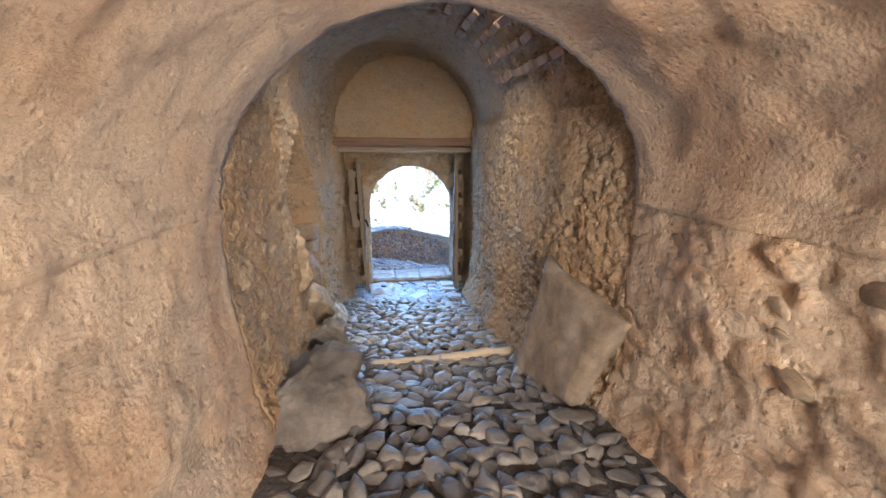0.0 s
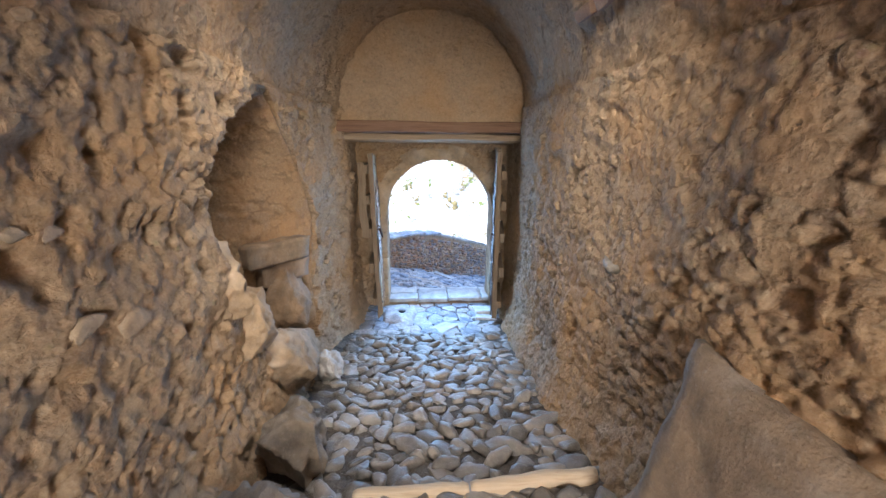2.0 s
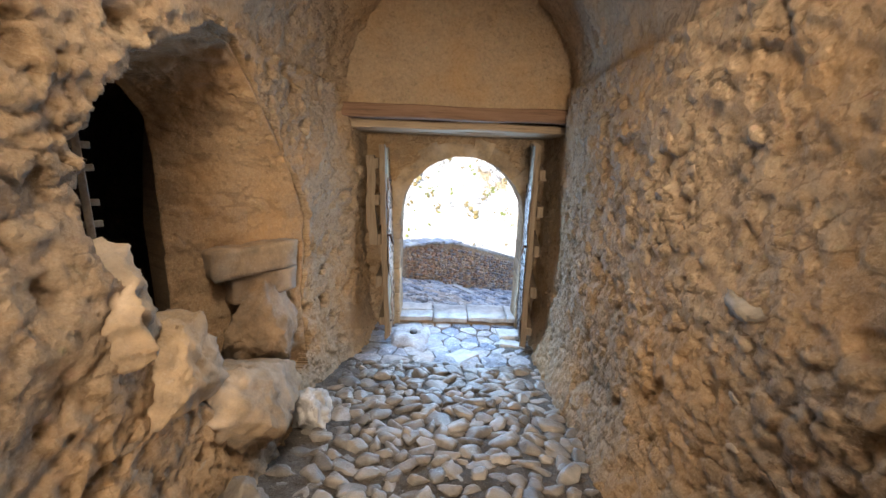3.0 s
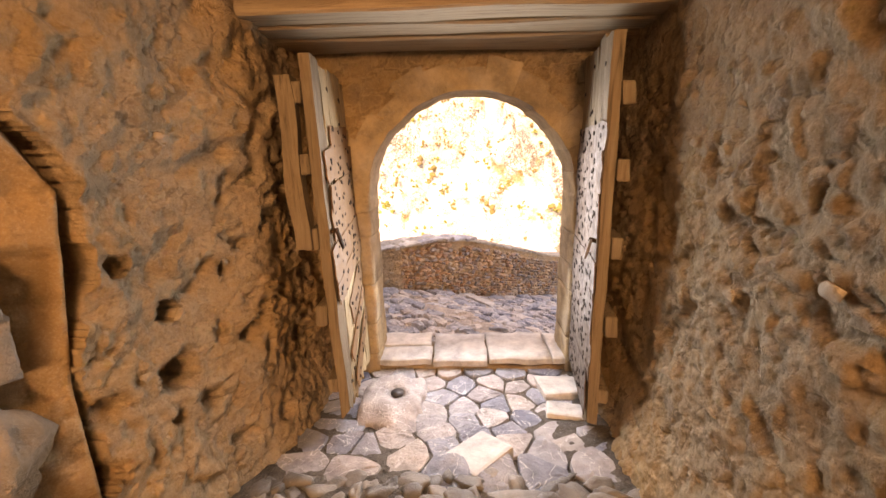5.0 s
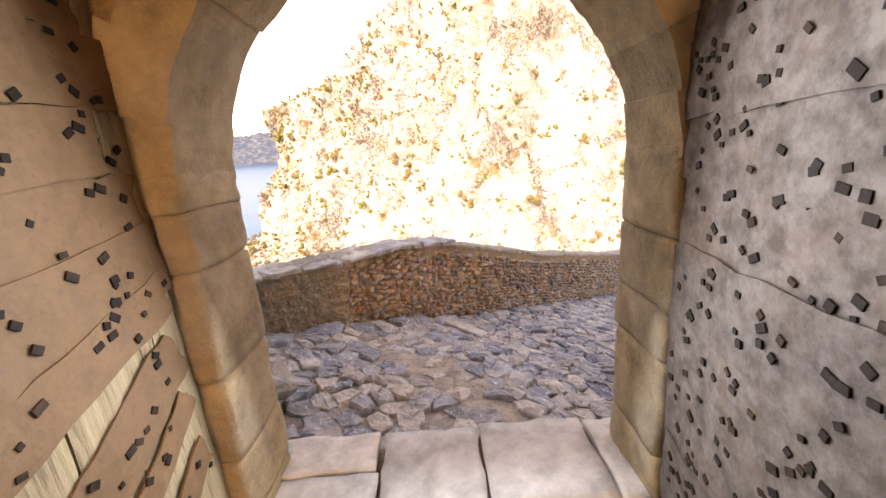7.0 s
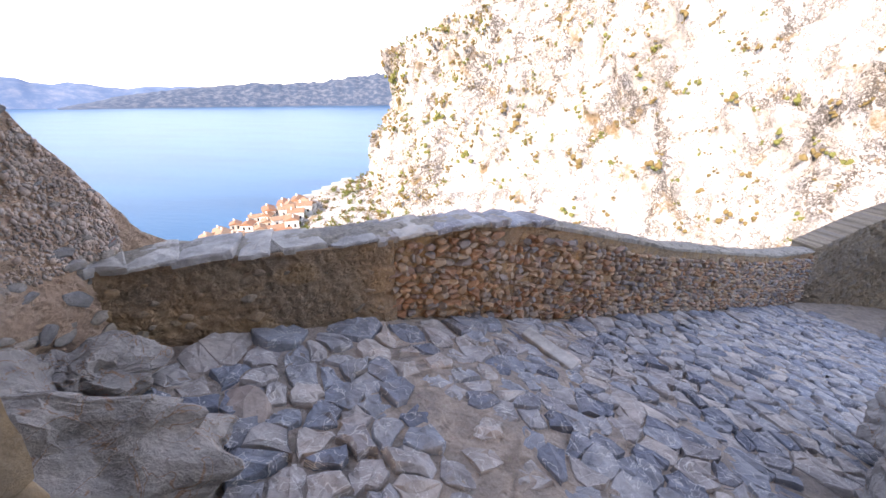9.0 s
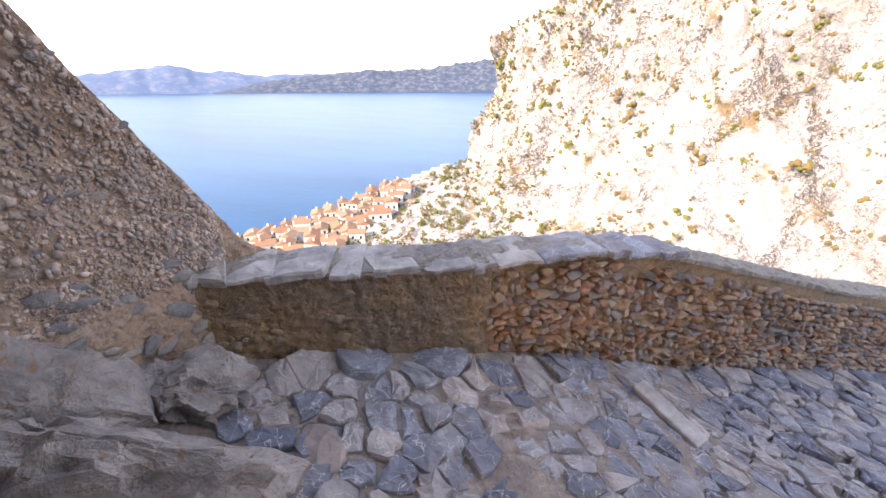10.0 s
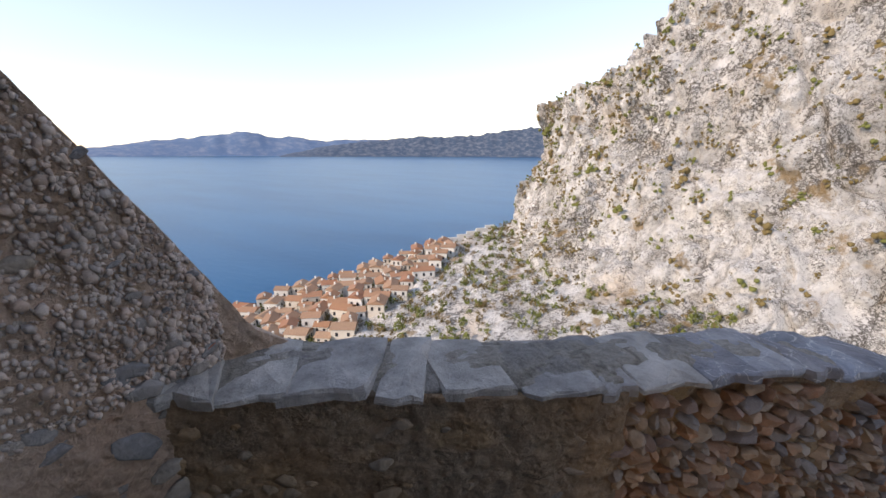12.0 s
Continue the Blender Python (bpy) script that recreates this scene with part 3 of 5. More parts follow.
def build_gate_wall():
    rr = GATE_R + 0.1

    def keep(u, v):
        x, z = lerp(-1.5, 1.4, u) - GATE_X, lerp(-0.4, 3.0, v)
        return not ((abs(x) < rr and z < GATE_SPRING) or (x * x + (z - GATE_SPRING) ** 2 < rr * rr))

    wall = tagged(sheet("wall_gate", lambda u, v: (Vector((lerp(-1.5, 1.4, u), GATE_IN, lerp(-0.4, 3.0, v))), Vector((0, -1, 0))), 145, 170, GATE_OUT - GATE_IN,
                        relief(0.17, 0.03, 0.02, 0.01, 0.3), "rubble", keep), "rubble gate wall round an arched doorway", "wall", kind="structure")
    # voussoirs of the arch and the squared jamb stones
    n = 13
    for k in range(n):
        a0, a1 = math.pi * k / n, math.pi * (k + 1) / n
        depth = 0.19 + 0.04 * ((k * 7) % 3 - 1)
        bm = bmesh.new()
        rows = []
        cut = 4
        for i in range(cut + 1):
            a = lerp(a0 - 0.004, a1 + 0.004, i / cut)
            ring = []
            inner = GATE_R + 0.004 * ((k * 5) % 3 - 1)
            face = GATE_IN - 0.025 - 0.008 * ((k * 4) % 3 - 1)
            for r, y in ((inner, face), (inner, GATE_OUT + 0.02), (GATE_R + depth, GATE_OUT + 0.02), (GATE_R + depth, face)):
                w = noise.noise_vector(Vector((math.cos(a) * 5, math.sin(a) * 5, y * 9 + r * 4))) * 0.006
                ring.append(bm.verts.new(Vector((GATE_X + r * math.cos(a), y, GATE_SPRING + r * math.sin(a))) + w))
            rows.append(ring)
        for p, q in zip(rows, rows[1:]):
            for j in range(4):
                bm.faces.new((p[j], p[(j + 1) % 4], q[(j + 1) % 4], q[j]))
        bm.faces.new(rows[0][::-1])
        bm.faces.new(rows[-1])
        bmesh.ops.recalc_face_normals(bm, faces=bm.faces)
        bmesh.ops.subdivide_edges(bm, edges=bm.edges, cuts=1, use_grid_fill=True)
        for v in bm.verts:
            v.co += noise.noise_vector(v.co * 11) * 0.008
        part("voussoir", bm, "ashlar", wall, smooth=False)
    for side in (-1, 1):
        core = block((0.26, 0.36, GATE_SPRING + 0.3), 0.02)
        bmesh.ops.translate(core, vec=(GATE_X + side * (GATE_R + 0.17), (GATE_IN + GATE_OUT) / 2, GATE_SPRING / 2 - 0.15), verts=core.verts)
        part("jamb_core", core, "ashlar", wall, smooth=False)
        z = -0.12
        k = 0
        while z < GATE_SPRING - 0.02:
            h = min(0.2 + 0.07 * ((k * 5 + (side > 0) * 2) % 4), GATE_SPRING + 0.035 - z)
            w = 0.2 + 0.06 * ((k * 3) % 3)
            bm = block((w, GATE_OUT - GATE_IN + 0.045, h + 0.004), 0.0, 0.0, 0, 8)
            for v in bm.verts:
                edge = sum(abs(abs(c) - s / 2) < 1e-4 for c, s in zip(v.co, (w, GATE_OUT - GATE_IN + 0.045, h + 0.004)))
                v.co *= 1 - 0.03 * max(0, edge - 1)
                q = v.co + Vector((k * 3.1, side * 7, z))
                v.co += noise.noise_vector(q * 5) * 0.012 + noise.noise_vector(q * 19) * 0.006
            bmesh.ops.translate(bm, vec=(GATE_X + side * (GATE_R + w / 2 - 0.005), (GATE_IN + GATE_OUT) / 2, z + h / 2), verts=bm.verts)
            part("jamb_stone", bm, "ashlar", wall)
            z += h
            k += 1
    # unseen mass of the gate tower, added to keep sun off the terrace
    for name, x0, x1, y0, y1, z0, z1 in (("wall_tower_above", -3.9, 4.7, -3.9, 0.02, 4.35, 5.5), ("wall_tower_rear", -3.9, 4.7, -11.0, -5.35, 4.35, 5.5), ("wall_tower_shaft_left", -3.9, -0.85, -5.35, -3.9, 4.35, 5.5), ("wall_tower_shaft_right", 0.45, 4.7, -5.35, -3.9, 4.35, 5.5), ("wall_tower_left", -3.9, -1.9, -1.8, 0.02, -0.6, 4.35), ("wall_tower_left_rear", -3.9, -3.72, -11.0, -1.8, -0.6, 4.35),
                                          ("wall_tower_right", 1.62, 4.7, -11.0, 0.02, -3.0, 4.35), ("wall_tower_front", -1.9, 1.62, -0.28, 0.02, 3.02, 4.35)):
        bm = block((x1 - x0, y1 - y0, z1 - z0), 0.0, 0.0, 0, 6)
        for v in bm.verts:
            v.co += noise.noise_vector(v.co * 1.1) * 0.05
        bmesh.ops.translate(bm, vec=((x0 + x1) / 2, (y0 + y1) / 2, (z0 + z1) / 2), verts=bm.verts)
        ob = link(name, bm, "outer")
        tagged(ob, "unseen rubble mass of the gate tower, added to shade the terrace", "wall", kind="structure")
    # threshold slabs
    th = thing("doorstep", (0, 0, 0), "worn pale stone threshold slabs in the gateway", "threshold", kind="structure")
    for x0, x1, y0, y1, k in ((-0.92, -0.28, -0.36, -0.12, 1), (-0.9, -0.3, -0.115, 0.14, 2), (-0.27, 0.2, -0.37, 0.15, 3), (0.21, 0.74, -0.35, 0.16, 4), (0.75, 1.0, -0.36, 0.12, 5)):
        bm = block((x1 - x0 - 0.004, y1 - y0 - 0.004, 0.05), 0.0, 0.0, k, 7)
        for v in bm.verts:
            v.co += noise.noise_vector(v.co * 6 + Vector((k * 5, 0, 0))) * 0.014 + noise.noise_vector(v.co * 22 + Vector((k, 0, 0))) * 0.005
        bmesh.ops.translate(bm, vec=((x0 + x1) / 2, (y0 + y1) / 2, -0.01 + 0.008 * (k % 3)), verts=bm.verts)
        part("slab", bm, "white", th)
    bm = block((2.0, 0.46, 0.4), 0.02, 0.03, 9, 8)
    bmesh.ops.translate(bm, vec=(0.04, -0.11, -0.245), verts=bm.verts)
    part("riser", bm, "reveal_stone", th)


def build_tunnel_floor():
    def f(u, v):
        x, y = lerp(-1.9, 1.5, u), lerp(-10.9, GATE_IN + 0.05, v)
        return Vector((x, y, tunnel_floor(y) - 0.038 + 0.05 * (abs(x + 0.1) / 1.2) ** 3)), Vector((0, 0, 1))
    fl = tagged(sheet("floor", f, 90, 260, 0.4, relief(0.2, 0.012, 0.02, 0.008, 0.3), "earth_cells"), "cobbled tunnel floor sloping down to the gate", "floor", kind="structure")
    rng = random.Random(5)
    shapes = [mesh_of("cobble", pebble(k, 1.0, 0.75 + 0.03 * k, 0.5, 3, 0.2, 0.3, 0.03, 7), "cobble") for k in range(9)]
    near = []
    y = -8.6
    while y < -1.62:
        size = rng.uniform(0.085, 0.15)
        x = -1.2 + rng.uniform(0, 0.12)
        while x < 0.92:
            w = rng.uniform(0.075, 0.19) * (1.0 if rng.random() > 0.1 else 1.45)
            px, py = x + w / 2, y + rng.uniform(-0.045, 0.045)
            grow = rng.uniform(0.85, 1.25)
            m = pose(px, py, tunnel_floor(py) - 0.03 + rng.uniform(-0.02, 0.014), rng.uniform(-8, 8), rng.uniform(-8, 8), rng.uniform(-50, 50) + 180 * rng.randint(0, 1)) @ Matrix.Diagonal((w * 1.27 * grow, size * 1.34 * grow, rng.uniform(0.13, 0.2), 1))
            near.append((abs(py + 4.3), m, shapes[rng.randrange(9)]))
            x += w
        y += size * 0.93
    near.sort(key=lambda q: q[0])
    for d, m, me in near[:300]:
        piece("cobble", me, fl, m)
    join_pieces("further_cobbles", [(m, me) for d, m, me in near[300:]], "cobble_far", fl)
    # flat broken slabs before the threshold
    seeds = []
    for k in range(900):
        x, y = rng.uniform(-1.0, 1.0), rng.uniform(-1.58, -0.34)
        if math.hypot((x + 0.55) / 0.3, (y + 0.88) / 0.4) > 1 and all(math.hypot(x - a, (y - b) * 1.25) > 0.17 for a, b in seeds):
            seeds.append((x, y))
    for poly in cell_polygons(seeds, 0.2):
        me, (x, y) = slab_mesh("flagstone", poly, 0.06, 0.007, 0.012, rng, "pave", 0.007)
        piece("flagstone", me, fl, pose(x, y, tunnel_floor(y) - 0.006 + rng.uniform(-0.008, 0.008), rng.uniform(-2.5, 2.5), rng.uniform(-2.5, 2.5), 0))


def stud_wall(wall, shapes, count, spot, seed, smin, smax, mats=None):
    """Stones set in a wall's face, some proud of it. spot(rng) gives a place and the face's normal."""
    rng = random.Random(seed)
    for k in range(count):
        p, n = spot(rng)
        s = rng.uniform(smin, smax) * (1.5 if rng.random() < 0.12 else 1)
        turn = n.to_track_quat("Z", "Y").to_matrix().to_4x4() @ pose(0, 0, 0, rng.uniform(-9, 9), rng.uniform(-9, 9), rng.uniform(-25, 25))
        piece("stone", shapes[rng.randrange(len(shapes))], wall, Matrix.Translation(p + n * rng.uniform(-0.035, 0.004)) @ turn @ Matrix.Diagonal((s * 1.45, s * rng.uniform(0.8, 1.2), s * 0.5, 1)))


def build_wall_stones():
    warm = [mesh_of("stone", pebble(120 + k, 1.0, 0.8, 0.9, 3, 0.2, 0.45, 0.03, 12), "warm_stone") for k in range(8)]
    RNG_Y = (-5.5, -1.5)

    def on_left(rng):
        while True:
            y = rng.uniform(*RNG_Y)
            z = tunnel_floor(y) + rng.uniform(0.1, 2.3) * 0.95
            if z < 2.8 and not in_niche(y - 0.12, z) and not in_niche(y + 0.12, z) and not in_niche(y, z + 0.12) and not in_niche(y, z - 0.12):
                p = Vector((wall_x(LEFT_X, y), y, z))
                return p + Vector((RUB(p)[0], 0, 0)), Vector((1, 0, 0))

    def on_right(rng):
        y = rng.uniform(*RNG_Y)
        z = tunnel_floor(y) + rng.uniform(0.15, 2.4) * 0.95
        p = Vector((wall_x(RIGHT_X, y) - 0.02 * max(0, z - 1.2), y, z))
        return p - Vector((RUB_FINE(p)[0], 0, 0)), Vector((-1, 0, 0))

    def on_plaster(rng):
        y = rng.uniform(-7.4, ARCH_Y)
        z = tunnel_floor(y) + rng.uniform(0.1, 1.4)
        p = Vector((wall_x(RIGHT_X, y) - 0.02 * max(0, z - 1.2), y, z))
        return p - Vector((RUB_PATCH(p)[0] - 0.005, 0, 0)), Vector((-1, 0, 0))
    stud_wall(bpy.data.objects["wall_left"], warm, 70, on_left, 1, 0.04, 0.1)
    stud_wall(bpy.data.objects["wall_right"], warm, 90, on_right, 2, 0.04, 0.08)
    stud_wall(bpy.data.objects["wall_right_plastered"], warm, 26, on_plaster, 3, 0.08, 0.15)
    # courses of brick in the vault's haunch
    bricks = mesh_of("brick", block((0.2, 0.07, 0.055), 0.008, 0.008, 2), "vault_brick")
    rng = random.Random(9)
    vault = bpy.data.objects["wall_right"]
    for row in range(5):
        a = radians(24 + 11 * row)
        for k in range(6):
            y = -4.9 + 0.26 * k + 0.1 * (row % 2)
            xl, xr = wall_x(LEFT_X, y) - 0.04, wall_x(RIGHT_X, y) + 0.01
            c, r = (xl + xr) / 2, (xr - xl) / 2
            p = Vector((c + (r - 0.03) * math.cos(a), y, 2.74 + (1.1 - 0.03) * math.sin(a)))
            piece("brick", bricks, vault, Matrix.Translation(p) @ pose(0, 0, 0, 0, 90 - math.degrees(a), 0) @ pose(0, 0, 0, 0, 0, 90 + rng.uniform(-5, 5)))


def build_side_room():
    """The dark chamber behind the side doorway, and the splayed sandstone reveal."""
    rough = relief(0.3, 0.02, 0.04, 0.012, 0.4)
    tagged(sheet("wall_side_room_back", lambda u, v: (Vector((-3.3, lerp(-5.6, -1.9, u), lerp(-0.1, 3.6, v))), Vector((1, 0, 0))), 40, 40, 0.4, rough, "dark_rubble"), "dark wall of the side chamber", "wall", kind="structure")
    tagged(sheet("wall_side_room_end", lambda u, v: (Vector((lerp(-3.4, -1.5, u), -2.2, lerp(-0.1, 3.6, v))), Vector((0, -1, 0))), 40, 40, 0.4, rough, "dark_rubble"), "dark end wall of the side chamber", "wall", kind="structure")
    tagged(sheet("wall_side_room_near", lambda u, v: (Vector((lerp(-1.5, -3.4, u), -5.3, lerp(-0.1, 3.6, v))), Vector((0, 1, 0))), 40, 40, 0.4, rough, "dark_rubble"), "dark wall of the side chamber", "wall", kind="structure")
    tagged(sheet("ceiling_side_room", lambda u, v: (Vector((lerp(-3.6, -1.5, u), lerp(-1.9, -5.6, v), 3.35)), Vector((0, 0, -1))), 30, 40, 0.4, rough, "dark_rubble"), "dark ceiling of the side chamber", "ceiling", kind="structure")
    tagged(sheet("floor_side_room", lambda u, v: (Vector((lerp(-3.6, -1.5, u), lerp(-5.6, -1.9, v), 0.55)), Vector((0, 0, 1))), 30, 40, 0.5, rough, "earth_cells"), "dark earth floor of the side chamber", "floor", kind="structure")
    # splayed and vaulted reveal: profile at the wall's face and at the chamber
    prof = [(0.0, -2.25, 0.3, -3.0, 0.3), (0.15, -2.24, 1.0, -3.0, 1.0), (0.3, -2.13, 1.65, -2.98, 1.7), (0.42, -2.38, 2.04, -2.98, 2.1), (0.53, -2.62, 2.29, -3.0, 2.36),
            (0.6, -2.85, 2.5, -3.15, 2.5), (0.68, -3.12, 2.71, -3.35, 2.55), (0.78, -3.55, 2.73, -3.65, 2.56), (0.86, -3.97, 2.55, -3.95, 2.44), (0.93, -4.2, 2.3, -4.12, 2.2), (1.0, -4.33, 1.7, -4.28, 1.7)]

    def splay(u, v):
        def at(a, b):
            y0, z0, y1, z1 = along(prof, min(0.999, max(0.001, b)))
            return Vector((lerp(-1.37, -1.95, a), lerp(y0, y1, a), lerp(z0, z1, a)))
        p = at(u, v)
        n = (at(u + 0.01, v) - at(u - 0.01, v)).cross(at(u, v + 0.01) - at(u, v - 0.01)).normalized()
        return p, n if n.dot(Vector((-1.6, -3.3, 1.5)) - p) > 0 else -n
    tagged(sheet("wall_reveal", splay, 70, 170, 0.25, relief(0.3, 0.03, 0.03, 0.012, 0.3, 2.4, 0.8, 0.02, 0.6), "reveal"),
           "splayed doorway reveal of worn brown plaster and stone", "wall", kind="structure")
    rev = thing("corbel_stones", (-1.47, -2.31, 0.9), "squared sandstone blocks standing out of the doorway reveal", "stone block")
    turn = math.degrees(math.atan2(-0.82, -0.573))
    for du, z, w, d, h, k in ((0.3, 0.52, 0.62, 0.34, 0.2, 1), (0.24, 0.31, 0.5, 0.26, 0.19, 2), (0.3, 0.03, 0.2, 0.22, 0.17, 3)):
        bm = block((w, d, h), 0.0, 0.0, k, 6)
        for v in bm.verts:
            v.co += noise.noise_vector(v.co * 6 + Vector((k * 4, 0, 0))) * 0.022 + noise.noise_vector(v.co * 21) * 0.007
        part("sandstone_block", bm, "reveal_stone", rev).matrix_basis = pose(-0.573 * du, -0.82 * du, z, 0, 0, turn)
    tunnel_boulder("stone_block", (-1.56, -2.62, 0.85), (0.5, 0.6, 0.85), 35, 19, "reveal_stone", "eroded sandstone block at the foot of the doorway reveal", 0.6, 0.15)
    # iron lattice in the chamber
    gate = thing("window_lattice", (-2.25, -3.75, 1.26), "pale weathered lattice of crossed flat bars", "lattice")
    bars = mesh_of("bar", block((0.035, 0.012, 1.2), 0.004), "old_bar")
    rails = mesh_of("rail", block((0.95, 0.012, 0.035), 0.004), "old_bar")
    for i in range(7):
        piece("bar", bars, gate, pose(-0.42 + 0.14 * i, 0.007 * (-1) ** i, 0.6, 0, 0, 0))
    for j in range(8):
        piece("rail", rails, gate, pose(0, 0.016, 0.1 + 0.14 * j, 0, 2 * (-1) ** j, 0))
    piece("sill", mesh_of("sill", block((1.1, 0.25, 0.75), 0.02, 0.02, 3), "dark_rubble"), gate, pose(0, 0.03, -0.36))
    gate.rotation_euler = (0, 0, radians(50))


def rock_slab():
    """The smooth slab that leans on the right-hand wall."""
    bm = bmesh.new()
    A, B, C, D = Vector((0.63, -4.79, 0.52)), Vector((0.80, -4.83, 1.66)), Vector((0.95, -5.75, 1.46)), Vector((0.76, -5.55, 0.78))
    rows = []
    for k, off in ((0, 0.0), (1, 0.16)):
        grid = []
        for j in range(25):
            row = []
            for i in range(25):
                u, v = i / 24, j / 24
                p = A.lerp(D, u).lerp(B.lerp(C, u), v)
                edge = min(u, 1 - u, v, 1 - v)
                p = p + Vector((1, 0.1, -0.15)) * (off + (0.035 if k == 0 else -0.035) * max(0, 1 - edge * 12) ** 2)
                p += noise.noise_vector(p * 2.2) * 0.03 + Vector((-1, 0, 0)) * 0.012 * fbm(p * 9)
                if u < 0.15:
                    p.y += 0.09 * noise.noise(Vector((v * 3.2, 5, 0))) * (1 - u / 0.15)
                row.append(bm.verts.new(p))
            grid.append(row)
        rows.append(grid)
    for g in rows:
        for j in range(24):
            for i in range(24):
                bm.faces.new((g[j][i], g[j][i + 1], g[j + 1][i + 1], g[j + 1][i]))
    f, b = rows
    for i in range(24):
        bm.faces.new((f[0][i], f[0][i + 1], b[0][i + 1], b[0][i]))
        bm.faces.new((f[24][i], f[24][i + 1], b[24][i + 1], b[24][i]))
        bm.faces.new((f[i][0], f[i + 1][0], b[i + 1][0], b[i][0]))
        bm.faces.new((f[i][24], f[i + 1][24], b[i + 1][24], b[i][24]))
    bmesh.ops.recalc_face_normals(bm, faces=bm.faces)
    tagged(link("rock_slab", bm, "slab_rock"), "large smooth brown rock slab leaning on the tunnel wall", "rock")


def tunnel_boulder(name, place, size, turn, seed, mat, label, flat=0.5, rough=0.25, facets=12):
    bm = pebble(seed, *[k * 1.22 for k in size], level=5, rough=rough, flat=flat, chip=0.03, facets=facets)
    for v in bm.verts:
        v.co += v.co.normalized() * ((0.03 if facets else 0.06) * fbm(v.co * 7 + Vector((seed, 0, 0))) + 0.02 * fbm(v.co * 21))
    ob = link(name, bm, mat)
    ob.matrix_basis = pose(*place, 0, 0, turn)
    return tagged(ob, label, "stone block")


def build_tunnel_things():
    rock_slab()
    tunnel_boulder("stone_block", (-1.06, -4.1, 0.62), (0.46, 0.62, 0.52), 8, 12, "dark_boulder", "dark rough boulder at the foot of the tunnel wall")
    tunnel_boulder("stone_block", (-1.04, -5.2, 0.78), (0.66, 1.35, 0.5), -2, 13, "dark_boulder", "long worn dark rock lying along the tunnel wall")
    tunnel_boulder("stone_block", (-1.12, -2.92, 0.42), (0.3, 0.32, 0.34), 10, 14, "white", "pale squared stone block used as a step", 0.85, 0.08)
    ramp = tunnel_boulder("stone_block", (-1.31, -3.42, 0.78), (0.5, 1.05, 0.55), 3, 15, "ashlar", "leaning sandstone block below the side doorway", 0.85, 0.08)
    ramp.rotation_euler = (radians(-24), 0, radians(3))
    tunnel_boulder("stone_block", (-1.38, -3.93, 1.32), (0.5, 0.48, 0.44), 5, 16, "ashlar", "rough sandstone block on the doorway sill", 0.75, 0.12)
    tunnel_boulder("stone_block", (-1.4, -4.2, 1.68), (0.48, 0.42, 0.36), 25, 18, "ashlar", "rounded sandstone block on the broken sill", 0.5, 0.15)
    tunnel_boulder("embedded_boulder", (1.08, -3.95, 1.68), (0.46, 1.0, 0.72), 0, 17, "dark_boulder", "grey boulder built into the tunnel wall", 0.0, 0.15, 9)
    # round timbers across the floor
    for a, b, seed in (((-0.62, -4.5, 0.56), (0.0, -4.49, 0.57), 1), ((0.012, -4.485, 0.572), (0.74, -4.42, 0.575), 2)):
        a, b = Vector(a), Vector(b)
        bm = bmesh.new()
        rings = []
        for i in range(25):
            t = i / 24
            c = a.lerp(b, t) + Vector((0, 0.012 * noise.noise(Vector((t * 3, seed, 0))), 0.012 * noise.noise(Vector((t * 4, seed, 5)))))
            r = 0.052 * (1 + 0.18 * noise.noise(Vector((t * 5, seed * 3, 1)))) * (1 if 0 < i < 24 else 0.8)
            rings.append([bm.verts.new(c + Vector((0, math.cos(q) * r, math.sin(q) * r)) * (1 + 0.06 * noise.noise(Vector((t * 2, q * 2, seed))))) for q in [math.tau * k / 12 for k in range(12)]])
        for p, q in zip(rings, rings[1:]):
            for k in range(12):
                bm.faces.new((p[k], p[(k + 1) % 12], q[(k + 1) % 12], q[k]))
        bm.faces.new(rings[0][::-1])
        bm.faces.new(rings[-1])
        bmesh.ops.recalc_face_normals(bm, faces=bm.faces)
        tagged(link("log", bm, "log_wood"), "pale worn round timber edging a cobbled step", "log", "timbers of the step")
    # socket stone by the left leaf and pale stones
    bm = pebble(31, 0.56, 0.78, 0.36, level=4, rough=0.16, flat=0.3)
    for v in bm.verts:
        r = math.hypot(v.co.x - 0.03, v.co.y - 0.06)
        if v.co.z > 0 and r < 0.06:
            v.co.z -= 0.12 * (1 - (r / 0.06) ** 2) ** 0.5
    ob = link("socket_stone", bm, "pave")
    ob.matrix_basis = pose(-0.55, -0.88, -0.14)
    tagged(ob, "blue grey stone with a round pivot hole", "stone block")
    # dark disc laid over the hollow to stand for its shade
    bm = bmesh.new()
    bmesh.ops.create_cone(bm, cap_ends=True, segments=20, radius1=0.045, radius2=0.05, depth=0.02)
    hole = part("socket_hole", bm, "window_dark", ob, "dark round disc standing for the shade in the pivot hole")
    hole.location = (0.045, 0.04, 0.165)
    for x, y, w, d, turn, mat in ((0.06, -1.45, 0.3, 0.25, 40, "white"), (0.74, -0.62, 0.34, 0.3, 5, "white"), (0.72, -0.95, 0.3, 0.2, -8, "white")):
        ob = link("flat_stone", block((w, d, 0.12), 0.02, 0.03, x * 10), mat, smooth=False)
        ob.matrix_basis = pose(x, y, tunnel_floor(y) - 0.035, -6, 0, turn)
        tagged(ob, "pale worn flat stone set before the threshold", "paving stone")


